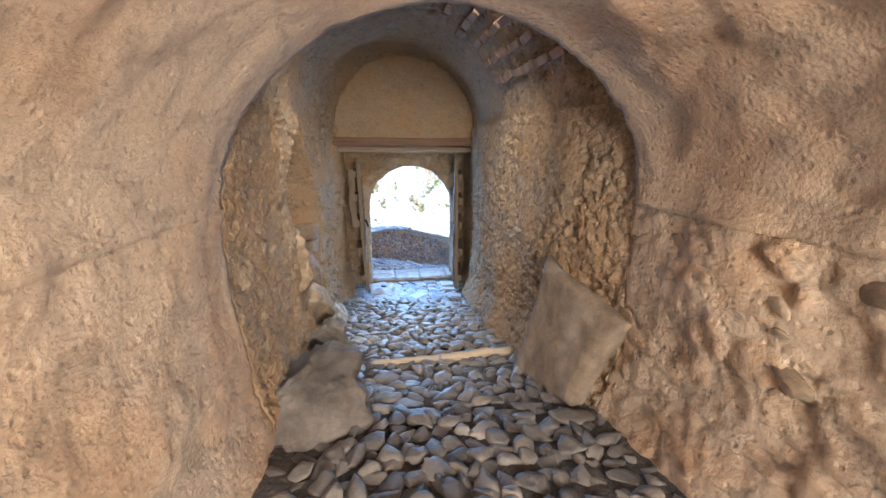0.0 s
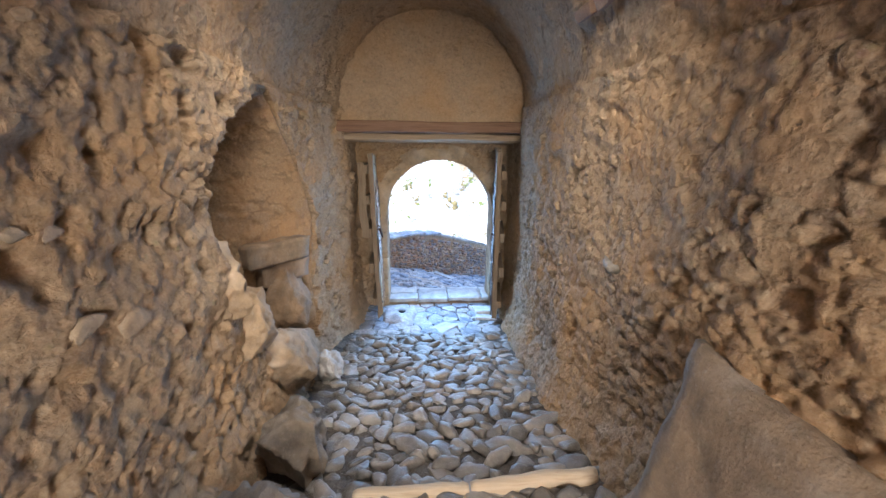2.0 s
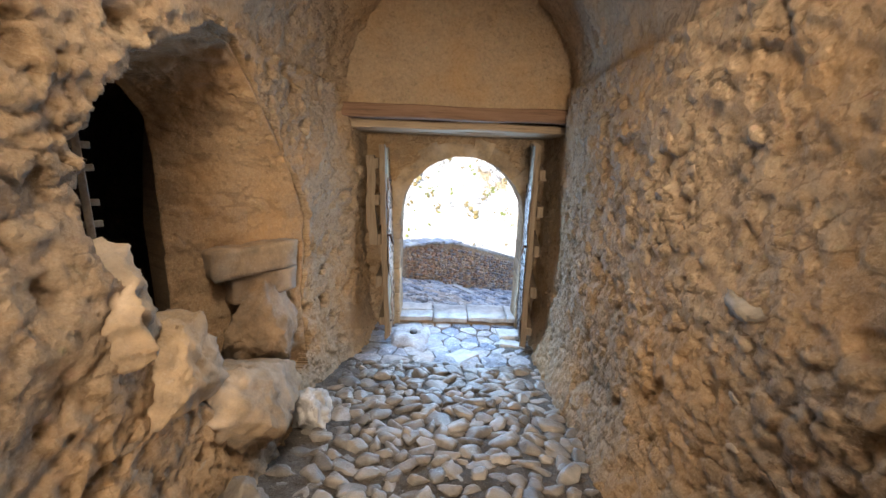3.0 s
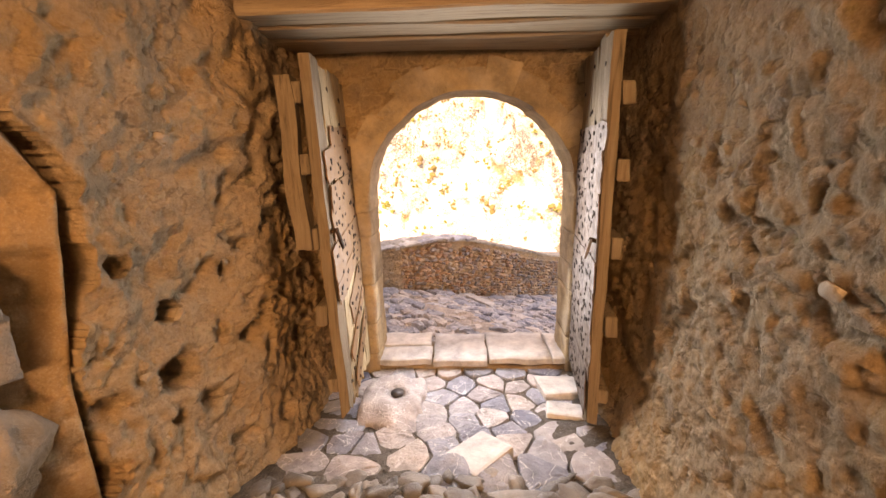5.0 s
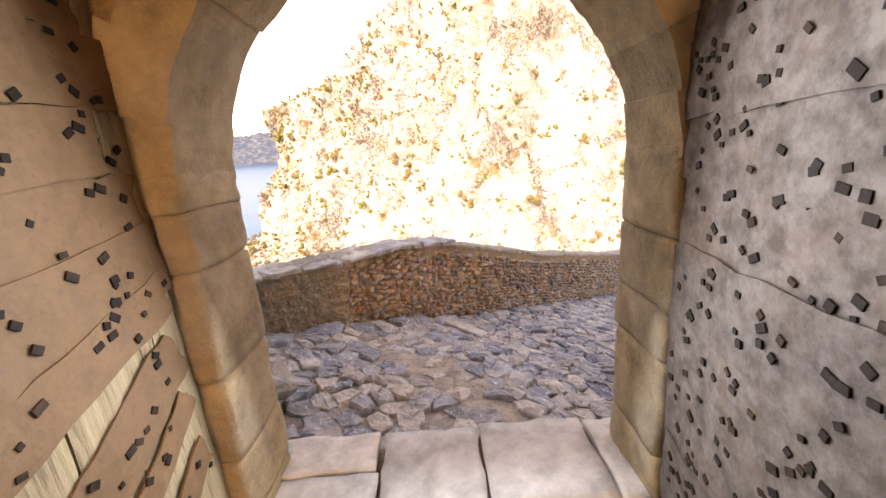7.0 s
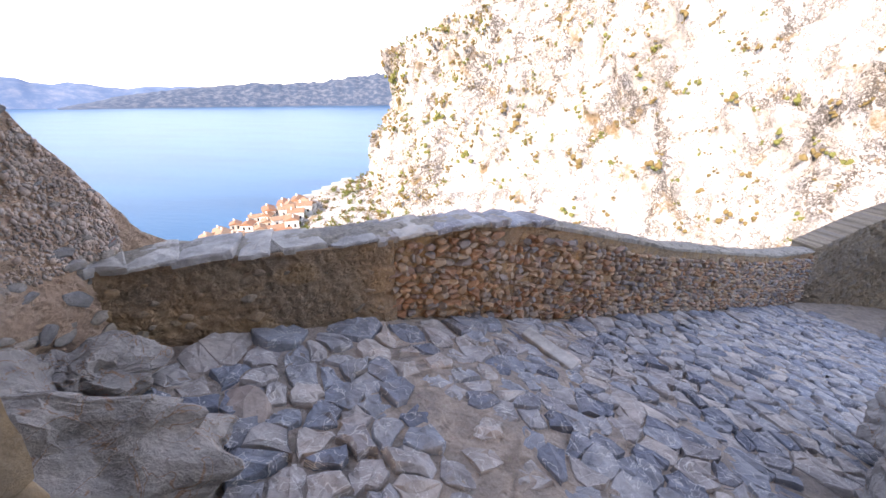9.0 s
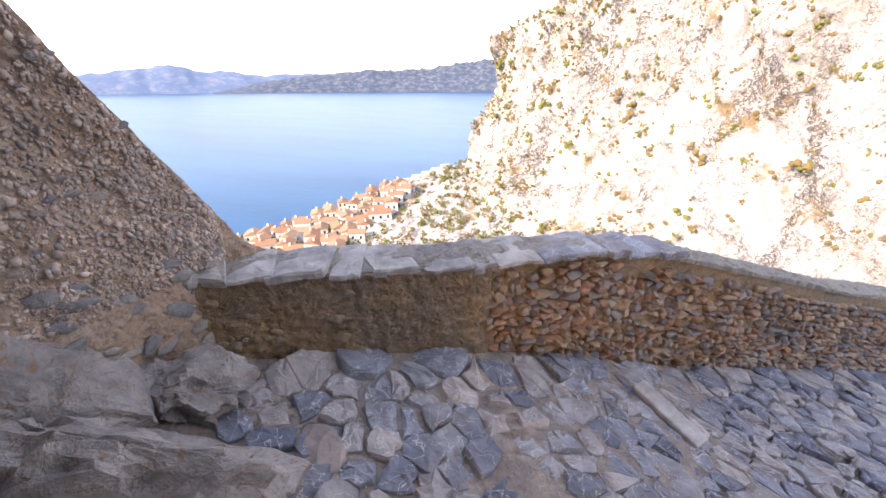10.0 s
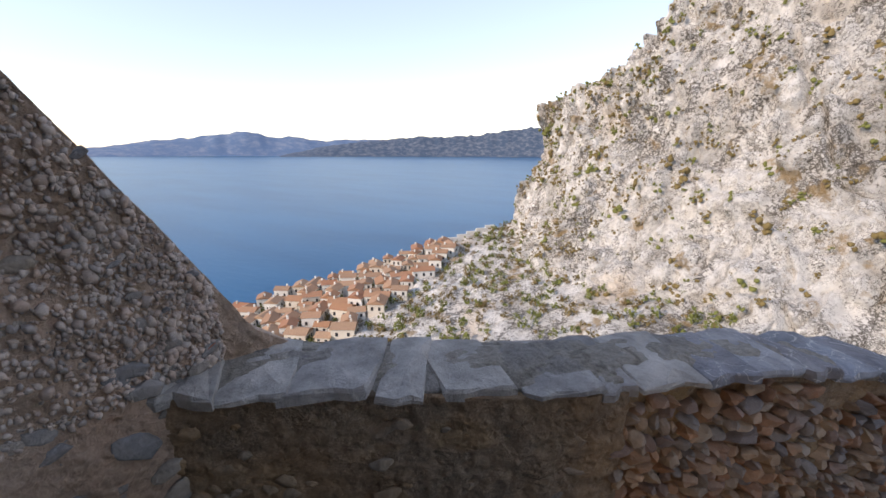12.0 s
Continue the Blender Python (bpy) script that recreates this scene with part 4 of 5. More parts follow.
def build_lintel():
    lin = thing("lintel", (0, -1.3, 2.5), "weathered timber lintel beams over the gate recess", "lintel", kind="structure")
    for x, y, z, w, d, h, mat, k in ((-0.05, -1.31, 2.585, 2.5, 0.15, 0.13, "beam", 1), (-0.05, -1.12, 2.475, 2.5, 0.2, 0.08, "lintel_wood", 2), (-0.05, -0.9, 2.46, 2.5, 0.21, 0.075, "lintel_wood", 3),
                                     (-0.05, -0.68, 2.45, 2.5, 0.2, 0.08, "lintel_wood", 4), (-0.05, -0.46, 2.46, 2.5, 0.2, 0.07, "lintel_wood", 5)):
        bm = bmesh.new()
        bmesh.ops.create_cube(bm, size=1)
        bmesh.ops.scale(bm, vec=(w, d, h), verts=bm.verts)
        bmesh.ops.subdivide_edges(bm, edges=[e for e in bm.edges if abs((e.verts[0].co - e.verts[1].co).x) > 1], cuts=24)
        bmesh.ops.bevel(bm, geom=[e for e in bm.edges if e.calc_face_angle(0) > 1], offset=0.012, segments=1, affect="EDGES")
        for v in bm.verts:
            v.co += noise.noise_vector(Vector((v.co.x * 1.6, v.co.y * 4, v.co.z * 4 + k * 9))) * 0.014
        ob = part("beam", bm, mat, lin, smooth=False)
        ob.location = (x, y + 1.3, z - 2.5)


def door_leaf(hinge, free, z0, z1, lean, side, label):
    """A nailed door leaf. Local frame: x from hinge to free edge, y the face towards the passage, z up."""
    h, f = Vector(hinge), Vector(free)
    d = (f - h)
    w = d.length
    root = thing("gate_leaf", (h.x, h.y, z0), label, "door leaf", "leaves of the gate")
    ax = d.normalized()
    ay = Vector((ax.y, -ax.x, 0))
    if ay.x * side > 0:
        ay = -ay
    az = Vector((lean, 0, 1)).normalized()
    root.matrix_basis = Matrix(((ax.x, ay.x, az.x, h.x), (ax.y, ay.y, az.y, h.y), (0, 0, az.z, z0), (0, 0, 0, 1)))
    flip = ax.cross(ay).z < 0
    H = z1 - z0
    rng = random.Random(40 + side)

    def put(name, bm, mat, loc, lab="", rot=(0, 0, 0), smooth=False):
        if flip:
            bmesh.ops.reverse_faces(bm, faces=bm.faces)
        ob = part(name, bm, mat, root, lab, smooth)
        ob.matrix_basis = pose(*loc, *rot)
        return ob
    # planks with ragged ends
    n = 5
    for i in range(n):
        pw = w / n
        bm = bmesh.new()
        bmesh.ops.create_cube(bm, size=1)
        bmesh.ops.scale(bm, vec=(pw - 0.006, 0.06, H), verts=bm.verts)
        bmesh.ops.subdivide_edges(bm, edges=[e for e in bm.edges if abs((e.verts[0].co - e.verts[1].co).z) > 1], cuts=30)
        bmesh.ops.subdivide_edges(bm, edges=[e for e in bm.edges if abs((e.verts[0].co - e.verts[1].co).x) > pw * 0.5], cuts=4)
        for v in bm.verts:
            q = Vector((v.co.x * 18 + i * 5, 3 + side, v.co.z * 2.2))
            v.co.x += 0.008 * noise.noise(q)
            v.co.y += 0.009 * noise.noise(q * 2.3)
            if v.co.z < -H * 0.47:
                v.co.z += 0.1 * rng.random() * (1.2 if i > 2 else 0.6)
        put("plank", bm, "wood" if side < 0 and i < n - 1 else "edge_wood", (pw * (i + 0.5), -0.03, H / 2 + 0.02 * rng.uniform(-1, 1)))
    # battens on the wall side
    for z, t in ((0.25, 0.1), (0.72, 0.12), (1.2, 0.13), (1.62, 0.12), (2.02, 0.12)):
        if z < H:
            put("batten", block((w * 0.97, 0.07, t), 0.014, 0.03, z * 10), "edge_wood", (w * 0.5 + 0.01, -0.1, z))
    side < 0 and put("stile", block((0.09, 0.09, H * 0.44), 0.0, 0.03, 4, 6), "edge_wood", (w - 0.02, -0.15, H * 0.74))
    # iron plates
    mat = "rust" if side < 0 else "grey_iron"

    def sheet_plate(cx, cz, pw, ph, rot, seed):
        bm = bmesh.new()
        bmesh.ops.create_cube(bm, size=1)
        bmesh.ops.scale(bm, vec=(pw, 0.007, ph), verts=bm.verts)
        bmesh.ops.subdivide_edges(bm, edges=[e for e in bm.edges if abs((e.verts[0].co - e.verts[1].co).y) < 0.001], cuts=9, use_grid_fill=True)
        for v in bm.verts:
            if abs(abs(v.co.x) - pw / 2) < 1e-4:
                v.co.x += 0.035 * noise.noise(Vector((v.co.z * 13, seed, v.co.x))) + 0.012 * noise.noise(Vector((v.co.z * 60, seed, 1)))
            if abs(abs(v.co.z) - ph / 2) < 1e-4:
                v.co.z += 0.022 * noise.noise(Vector((v.co.x * 12, seed, v.co.z))) + 0.01 * noise.noise(Vector((v.co.x * 60, seed, 2)))
            v.co.y += 0.007 * noise.noise(Vector((v.co.x * 7, v.co.z * 7, seed)))
        put("iron_plate", bm, mat, (cx, 0.01 + 0.004 * (seed % 3), cz), "", (0, rot, 0))
        nails = max(3, int(pw * ph * (110 if side < 0 else 135)))
        c, s = math.cos(radians(rot)), math.sin(radians(rot))
        for k in range(nails):
            a, b = rng.uniform(-0.46, 0.46) * pw, rng.uniform(-0.42, 0.42) * ph
            piece("nail", NAILS[rng.randrange(3)], root, pose(cx + a * c + b * s, 0.016 + 0.004 * (seed % 3), cz - a * s + b * c, 0, rng.uniform(-40, 40), 0) @ Matrix.Scale(rng.uniform(0.7, 1.15), 4))
    if side < 0:
        rot = 27
        sheet_plate(w * 0.46, 1.8, w * 0.6, 0.13, 5, 9)
        sheet_plate(w * 0.5, 1.64, w * 0.86, 0.19, 4, 1)
        sheet_plate(w * 0.56, 1.45, w * 0.7, 0.17, 6, 2)
        sheet_plate(w * 0.5, 1.28, w * 0.8, 0.2, 3, 3)
        sheet_plate(w * 0.54, 1.08, w * 0.96, 0.23, 8, 4)
        sheet_plate(w * 0.54, 0.93, w * 0.92, 0.14, 14, 5)
        sheet_plate(w * 0.36, 0.72, w * 0.58, 0.18, rot, 6)
        sheet_plate(w * 0.44, 0.5, w * 0.74, 0.1, rot + 3, 7)
        sheet_plate(w * 0.4, 0.3, w * 0.74, 0.11, rot + 6, 8)
    else:
        for k, (zc, ph, pw) in enumerate(((0.24, 0.3, 0.86), (0.5, 0.27, 0.95), (0.75, 0.26, 0.97), (0.98, 0.25, 0.98), (1.2, 0.23, 0.9), (1.4, 0.22, 0.94), (1.6, 0.22, 0.97), (1.78, 0.18, 0.98))):
            sheet_plate(w * 0.515, zc, w * (pw + 0.08), ph, -3 + 1.5 * (k % 3), 20 + k)
    for k in range(26):
        piece("nail", NAILS[rng.randrange(3)], root, pose(rng.uniform(0.06, w - 0.06), 0.004, rng.uniform(0.15, H - 0.1), 0, rng.uniform(-40, 40), 0))
    # pull ring on its staple
    bm = bmesh.new()
    segs = 28
    R, r = 0.045, 0.008
    rings = []
    for i in range(segs):
        a = math.tau * i / segs
        rings.append([bm.verts.new(((R + r * math.cos(b)) * math.cos(a), r * math.sin(b) * 1.1, (R + r * math.cos(b)) * math.sin(a) * 1.25)) for b in [math.tau * k / 8 for k in range(8)]])
    for i in range(segs):
        p, q = rings[i], rings[(i + 1) % segs]
        for k in range(8):
            bm.faces.new((p[k], p[(k + 1) % 8], q[(k + 1) % 8], q[k]))
    bmesh.ops.recalc_face_normals(bm, faces=bm.faces)
    ring = put("pull_ring", bm, "dark_iron" if side < 0 else "ring_iron", (w * (0.95 if side < 0 else 0.96), 0.05, 1.19), "iron pull ring", (14, 0, 12), True)
    bm = block((0.03, 0.05, 0.022), 0.006)
    st = part("staple", bm, "dark_iron", ring, smooth=False)
    st.location = (0, -0.012, 0.056)


NAILS = [mesh_of("nail", block((0.02 + 0.006 * k, 0.0055, 0.02), 0.0015), "dark_iron", False) for k in range(3)]
build_tunnel_walls()
build_side_room()
build_gate_wall()
build_lintel()
door_leaf((-0.80, -0.37, 0), (-0.755, -1.2, 0), 0.04, 2.24, -0.07, -1, "open weathered plank gate leaf with rusty nailed iron strips")
door_leaf((0.89, -0.35, 0), (0.75, -1.21, 0), 0.02, 2.34, -0.03, 1, "open weathered plank gate leaf clad with grey nailed iron plates")
build_tunnel_things()
build_wall_stones()
build_tunnel_floor()


# ---- setting: the terrace ----
PARAPET = [(-2.3, 0.84), (-0.95, 2.03), (0.15, 3.2), (4.6, 7.7), (6.2, 9.2)]   # foot of the near face
PARAPET_TOP = [(0.0, 0.58), (0.6, 0.52), (1.85, 0.44), (2.75, 0.40), (3.45, 0.28), (6.0, -0.5), (9.7, -1.42), (12.0, -1.75)]


def parapet_at(s):
    """Foot point and near-face normal at the distance s along the parapet."""
    for a, b in zip(PARAPET, PARAPET[1:]):
        d = math.hypot(b[0] - a[0], b[1] - a[1])
        if s <= d or b is PARAPET[-1]:
            k = s / d
            t = Vector(((b[0] - a[0]) / d, (b[1] - a[1]) / d, 0))
            return Vector((lerp(a[0], b[0], k), lerp(a[1], b[1], k), 0)), Vector((t.y, -t.x, 0)), t
        s -= d


REND = relief(0.3, 0.018, 0.03, 0.012, 0.5, 1.5, 0.7)


def build_parapet():
    L = 11.9

    def wall(s0, s1, inset=0.0):
        def f(u, v):
            s = lerp(s0, s1, u)
            p, n, t = parapet_at(s)
            g = outside_floor(p.x, p.y) - 0.15
            p = p - n * inset
            p.z = lerp(g, along(PARAPET_TOP, s)[0] - 0.035, v)
            return p, n
        return f
    tagged(sheet("wall_parapet_rendered", wall(0, 1.95), 190, 70, 0.42, REND, "render"), "low parapet wall covered with grey brown render", "parapet", kind="structure")
    core = tagged(sheet("wall_parapet_stone", wall(1.9, L, 0.045), 300, 40, 0.38, relief(0.12, 0.02, 0.02, 0.01, 0.3), "render"), "low dry stone parapet wall of brown and grey rubble", "parapet", kind="structure")
    rng = random.Random(11)
    shapes = []
    for k in range(9):
        shapes.append(mesh_of("stone", pebble(200 + k, 1.1, 1.0, 1.05, 2, 0.16, 0.7, 0.05, 9), "dry", False))
    rows = []
    lift = -0.02
    while lift < 1.2:
        h = rng.uniform(0.04, 0.085)
        s = 1.88 + rng.uniform(0, 0.08)
        while s < L:
            w = rng.uniform(0.045, 0.12) * (1.5 if rng.random() < 0.12 else 1)
            hh = h * rng.uniform(0.75, 1.3)
            p, n, t = parapet_at(s + w / 2)
            zz = outside_floor(p.x, p.y) + lift + 0.03 * noise.noise(Vector((s * 2.5, lift * 4, 0))) + hh / 2
            if zz + hh / 2 < along(PARAPET_TOP, s)[0] - (0.13 if s > 2.9 else 0.06) and rng.random() > 0.06:
                q = p + n * rng.uniform(-0.05, -0.015)
                m = Matrix.Translation((q.x, q.y, zz)) @ pose(0, 0, 0, rng.uniform(-10, 10), rng.uniform(-14, 14), math.degrees(math.atan2(t.y, t.x)) + rng.uniform(-12, 12)) @ Matrix.Diagonal((w * 1.08, 0.13, hh * 1.12, 1))
                rows.append((s, m, shapes[rng.randrange(9)]))
            s += w
        lift += h
    rows.sort(key=lambda q: q[0])
    for s, m, me in rows[:300]:
        piece("stone", me, core, m)
    join_pieces("further_stones", [(m, me) for s, m, me in rows[300:]], "dry_far", core)
    # coping: flat stones on the top, broken off at a step, mortar beyond
    cap = thing("coping", (0, 0, 0), "uneven row of flat grey coping stones on the parapet", "coping", kind="structure")
    s = -0.02
    k = 0
    while s < 3.4:
        w = rng.uniform(0.16, 0.36)
        p, n, t = parapet_at(max(0.01, s + w / 2))
        top = along(PARAPET_TOP, max(0, s + w / 2))[0]
        out, back = -0.225 - rng.uniform(0.0, 0.03), 0.2
        lean = rng.uniform(-0.05, 0.05)
        ring = [(-w / 2 + lean, out), (0.02 * (k % 3), out + rng.uniform(-0.02, 0.03)), (w / 2 + lean, out + rng.uniform(-0.02, 0.02)), (w / 2 - lean, back), (-w / 2 - lean, back)]
        me, mid = slab_mesh("coping_stone", ring, 0.03 + 0.02 * (k % 2), 0.003, 0.015, rng, ("pave" if k == 0 else "coping") if k < 9 else "pave", 0.01)
        q = p - n * (0.205 + mid[1]) + t * mid[0]
        piece("coping_stone", me, cap, Matrix.Translation((q.x, q.y, top + rng.uniform(-0.008, 0.008))) @ pose(0, 0, 0, rng.uniform(-2, 4), rng.uniform(-2, 2), math.degrees(math.atan2(t.y, t.x))))
        s += w * 0.98
        k += 1

    def cap_top(u, v):
        s = lerp(0.0, L, u)
        p, n, t = parapet_at(s)
        q = p - n * lerp(0.02, 0.4, 1 - v)
        bulge = 0.03 * math.sin(math.pi * v)
        q.z = along(PARAPET_TOP, s)[0] - 0.03 + bulge
        return q, Vector((0, 0, 1))
    tagged(sheet("trim_parapet_mortar", lambda u, v: cap_top(u, 1 - v), 260, 16, 0.03, relief(0.2, 0.015, 0.02, 0.012, 0.3), "mortar_cap"), "rounded mortar capping of the parapet", "capping", kind="structure")


def build_terrace():
    def f(u, v):
        x, y = lerp(-6, 12, u), lerp(-0.1, 12.5, v)
        return Vector((x, y, outside_floor(x, y) - 0.04)), Vector((0, 0, 1))

    def keep(u, v):
        x, y = lerp(-6, 12, u), lerp(-0.1, 12.5, v)
        return (y - x) < 3.75 or y < 1.2
    gr = tagged(sheet("pavement", f, 200, 150, 0.5, relief(0.3, 0.015, 0.03, 0.01, 0.3), "sandy_bed", keep), "steep footpath paved with rough blue grey stones", "pavement", kind="structure")
    rng = random.Random(3)
    # stones lie across the path, larger and rounder near the gate, in thin courses further down
    seeds = []
    a = -1.4
    while a < 9.6:
        thin = 0.165 if a < 1.5 else lerp(0.165, 0.105, min(1, (a - 1.5) / 1.5))
        v = 0.05 + rng.uniform(0, 0.2)
        while v < 4.3:
            deep = rng.uniform(0.1, 0.26) * (1 if a < 2 else 1.35)
            seeds.append((a + rng.uniform(-0.42, 0.42) * thin, v + deep / 2))
            v += deep
        a += thin * 0.95
    made = []
    for (a, v), poly in zip(seeds, cell_polygons(seeds, 0.24)):
        s = max(0.02, min(11.8, a + 1.0))
        p, n, t = parapet_at(s)
        if len(poly) < 3 or rng.random() < 0.03:
            continue
        q = p + n * v + t * (a + 1.0 - s)
        if q.y > 0.1 and q.x > -1.7 and not (q.x < -1.25 and q.y < 0.75) and not (q.x > 1.75 and q.y < 1.9) and q.x < 9:
            made.append((q.length, q, t, [(x - a, -(y - v)) for x, y in reversed(poly)]))
    made.sort(key=lambda q: q[0])
    far = []
    for k, (d, q, t, poly) in enumerate(made):
        grow = rng.uniform(0.9, 1.08)
        me, mid = slab_mesh("paving_stone", [(x * grow, y * grow) for x, y in poly], 0.09, 0.004, rng.uniform(0.01, 0.025), rng, "pave", 0.018)
        m = Matrix.Translation((q.x, q.y, outside_floor(q.x, q.y) - 0.005 + rng.uniform(-0.018, 0.02))) @ pose(0, 0, 0, 0, 0, math.degrees(math.atan2(t.y, t.x))) @ pose(mid[0], mid[1], 0, rng.uniform(-7, 7), rng.uniform(-5, 9) + 8, 0)
        if k < 300:
            piece("paving_stone", me, gr, m)
        else:
            far.append((m, me))
    join_pieces("further_paving", far, "pave_far", gr)
    # the long pale slab at the parapet's foot and the pink block
    for name, mat, x, y, size, turn, lab in (("marble_slab", "white", 0.31, 2.48, (0.5, 0.14, 0.1), -38, "long pale marble slab set in the paving"),
                                        ("pink_block", "pink", -1.16, 0.9, (0.26, 0.24, 0.16), 20, "pale pink squared stone set in the paving")):
        bm = block(size, 0.02, 0.03, 5) if mat == "white" else pebble(41, 0.36, 0.32, 0.26, 3, 0.2, 0.6, 0.03, 14)
        ob = link(name, bm, mat, smooth=False)
        ob.matrix_basis = pose(x, y, outside_floor(x, y) - (0.05 if mat == "pink" else 0.0), 4, 6, turn)
        tagged(ob, lab, "paving stone")


RUIN = relief(0.11, 0.014, 0.06, 0.012, 0.4, 1.2, 0.35, 0.02, 0.5)


def ruin_edge(y):
    return along([(-0.5, 4.2), (0.2, 2.75), (0.5, 2.15), (0.82, 1.56), (1.1, 1.12), (1.38, 0.62), (1.6, 0.45)], y)[0]


def build_ruin_wall():
    """The battered wing wall that slopes down to the parapet."""
    def f(u, v):
        y = lerp(-0.4, 1.55, u)
        z = lerp(-0.2, ruin_edge(y), v)
        return Vector((-2.06 - 0.07 * z, y, z)), Vector((1, 0, 0))
    at = RUIN
    tagged(sheet("wall_ruin", f, 230, 280, 1.6, at, "outer"), "ruined pinkish conglomerate wing wall with a sloping broken edge", "wall", kind="structure")


def boulder(name, place, size, turn, seed, mat, label, level=4, rough=0.25, flat=0.45):
    bm = pebble(seed, *[k * 1.3 for k in size], level=5, rough=rough, flat=flat, chip=0.03, facets=15)
    for v in bm.verts:
        v.co += v.co.normalized() * (0.09 * (0.25 - abs(noise.noise(v.co * 3.2 + Vector((seed, 0, 0))))) + 0.04 * (0.25 - abs(noise.noise(v.co * 9))) + 0.015 * fbm(v.co * 18))
    for v in bm.verts:
        q = Vector((v.co.x * 2.0 + v.co.z, v.co.y * 2.0, v.co.z * 5.0 + v.co.x * 1.5)) + Vector((seed * 3.0, 0, 0))
        crack = max(0.0, 1 - abs(noise.noise(q)) / 0.09)
        ledge = noise.cell(Vector((seed, 1, v.co.z * 5.5 + v.co.x * 1.8 + 0.5 * noise.noise(v.co * 2)))) - 0.5
        v.co += v.co.normalized() * (0.035 * ledge - 0.035 * crack)
    ob = link(name, bm, mat, smooth=False)
    ob.matrix_basis = pose(*place, 0, 0, turn)
    return tagged(ob, label, "rock")


def build_lower_turn():
    """Where the path turns below: a taller wall, a pale stair flank and the rocks behind."""
    line = [(0.0, 5.9, 8.95, -1.62), (0.35, 7.4, 9.8, -1.15), (0.65, 8.9, 10.3, -0.62), (1.0, 11.5, 9.4, -0.2)]

    def f(u, v):
        x, y, top = along(line, u)
        return Vector((x, y, lerp(-4.6, top, v))), Vector((0.42, -0.9, 0))
    tagged(sheet("wall_lower", f, 130, 70, 0.5, relief(0.14, 0.07, 0.04, 0.02, 0.3, 1.3, 1.0, 0.03, 0.9, 1.0), "lower_wall"), "rough brown rubble wall where the path turns", "wall", kind="structure")
    fl = thing("stair_flank", (6.55, 7.2, -2.75), "pale stepped masonry flank of a stair", "stair")
    for k in range(7):
        bm = block((0.24, 0.5, 0.24), 0.02, 0.03, k + 80)
        ob = part("course", bm, "pale_course", fl, smooth=False)
        ob.matrix_basis = pose(0.05 * k, 0.07 * k, 0.11 + 0.235 * k, 0, 0, 25 + 2 * k)
    for args in (((8.7, 6.6, -2.0), (2.0, 1.8, 2.0), 20, 21, "rounded grey rock above the stair"), ((9.6, 8.2, -1.4), (1.9, 1.8, 1.9), 60, 22, "grey boulder above the lower path"),
                 ((6.0, 4.9, -2.2), (1.6, 1.2, 0.8), 35, 23, "pale limestone outcrop beside the path"), ((7.4, 5.9, -2.3), (1.3, 1.2, 0.9), 75, 24, "grey limestone rock beside the stair")):
        boulder("boulder", args[0], args[1], args[2], args[3], "limestone", args[4])
    rng = random.Random(77)
    leaf_clump("bush", (8.3, 8.6, -0.9), 0.55, rng, "shrub", "small green bush growing on the lower wall")


def leaf_clump(name, place, size, rng, mat, label, leaves=420):
    """A bush of many small leaves on a few stems."""
    root = thing(name, place, label, "bush")
    bm = bmesh.new()
    for k in range(leaves):
        d = Vector((rng.gauss(0, 1), rng.gauss(0, 1), rng.gauss(0, 0.8)))
        d = d.normalized() * size * rng.random() ** 0.45 * (0.8 + 0.4 * noise.noise(d))
        s = size * rng.uniform(0.07, 0.14)
        a, b = Vector((rng.gauss(0, 1), rng.gauss(0, 1), rng.gauss(0, 1))).normalized(), Vector((rng.gauss(0, 1), rng.gauss(0, 1), rng.gauss(0, 1))).normalized()
        vs = [bm.verts.new(d + q) for q in (a * s, b * s * 0.5, -a * s, -b * s * 0.5)]
        bm.faces.new(vs)
    part("foliage", bm, mat, root, smooth=False)
    for k in range(4):
        bm = bmesh.new()
        bmesh.ops.create_cone(bm, segments=6, radius1=size * 0.04, radius2=size * 0.015, depth=size)
        ob = part("stem", bm, "beam", root)
        ob.matrix_basis = pose(0.1 * size * (k - 1.5), 0, -size * 0.5, 12 * (k - 1.5), 9 * (k - 1), 0)
    return root


build_parapet()
build_terrace()
build_ruin_wall()
build_lower_turn()


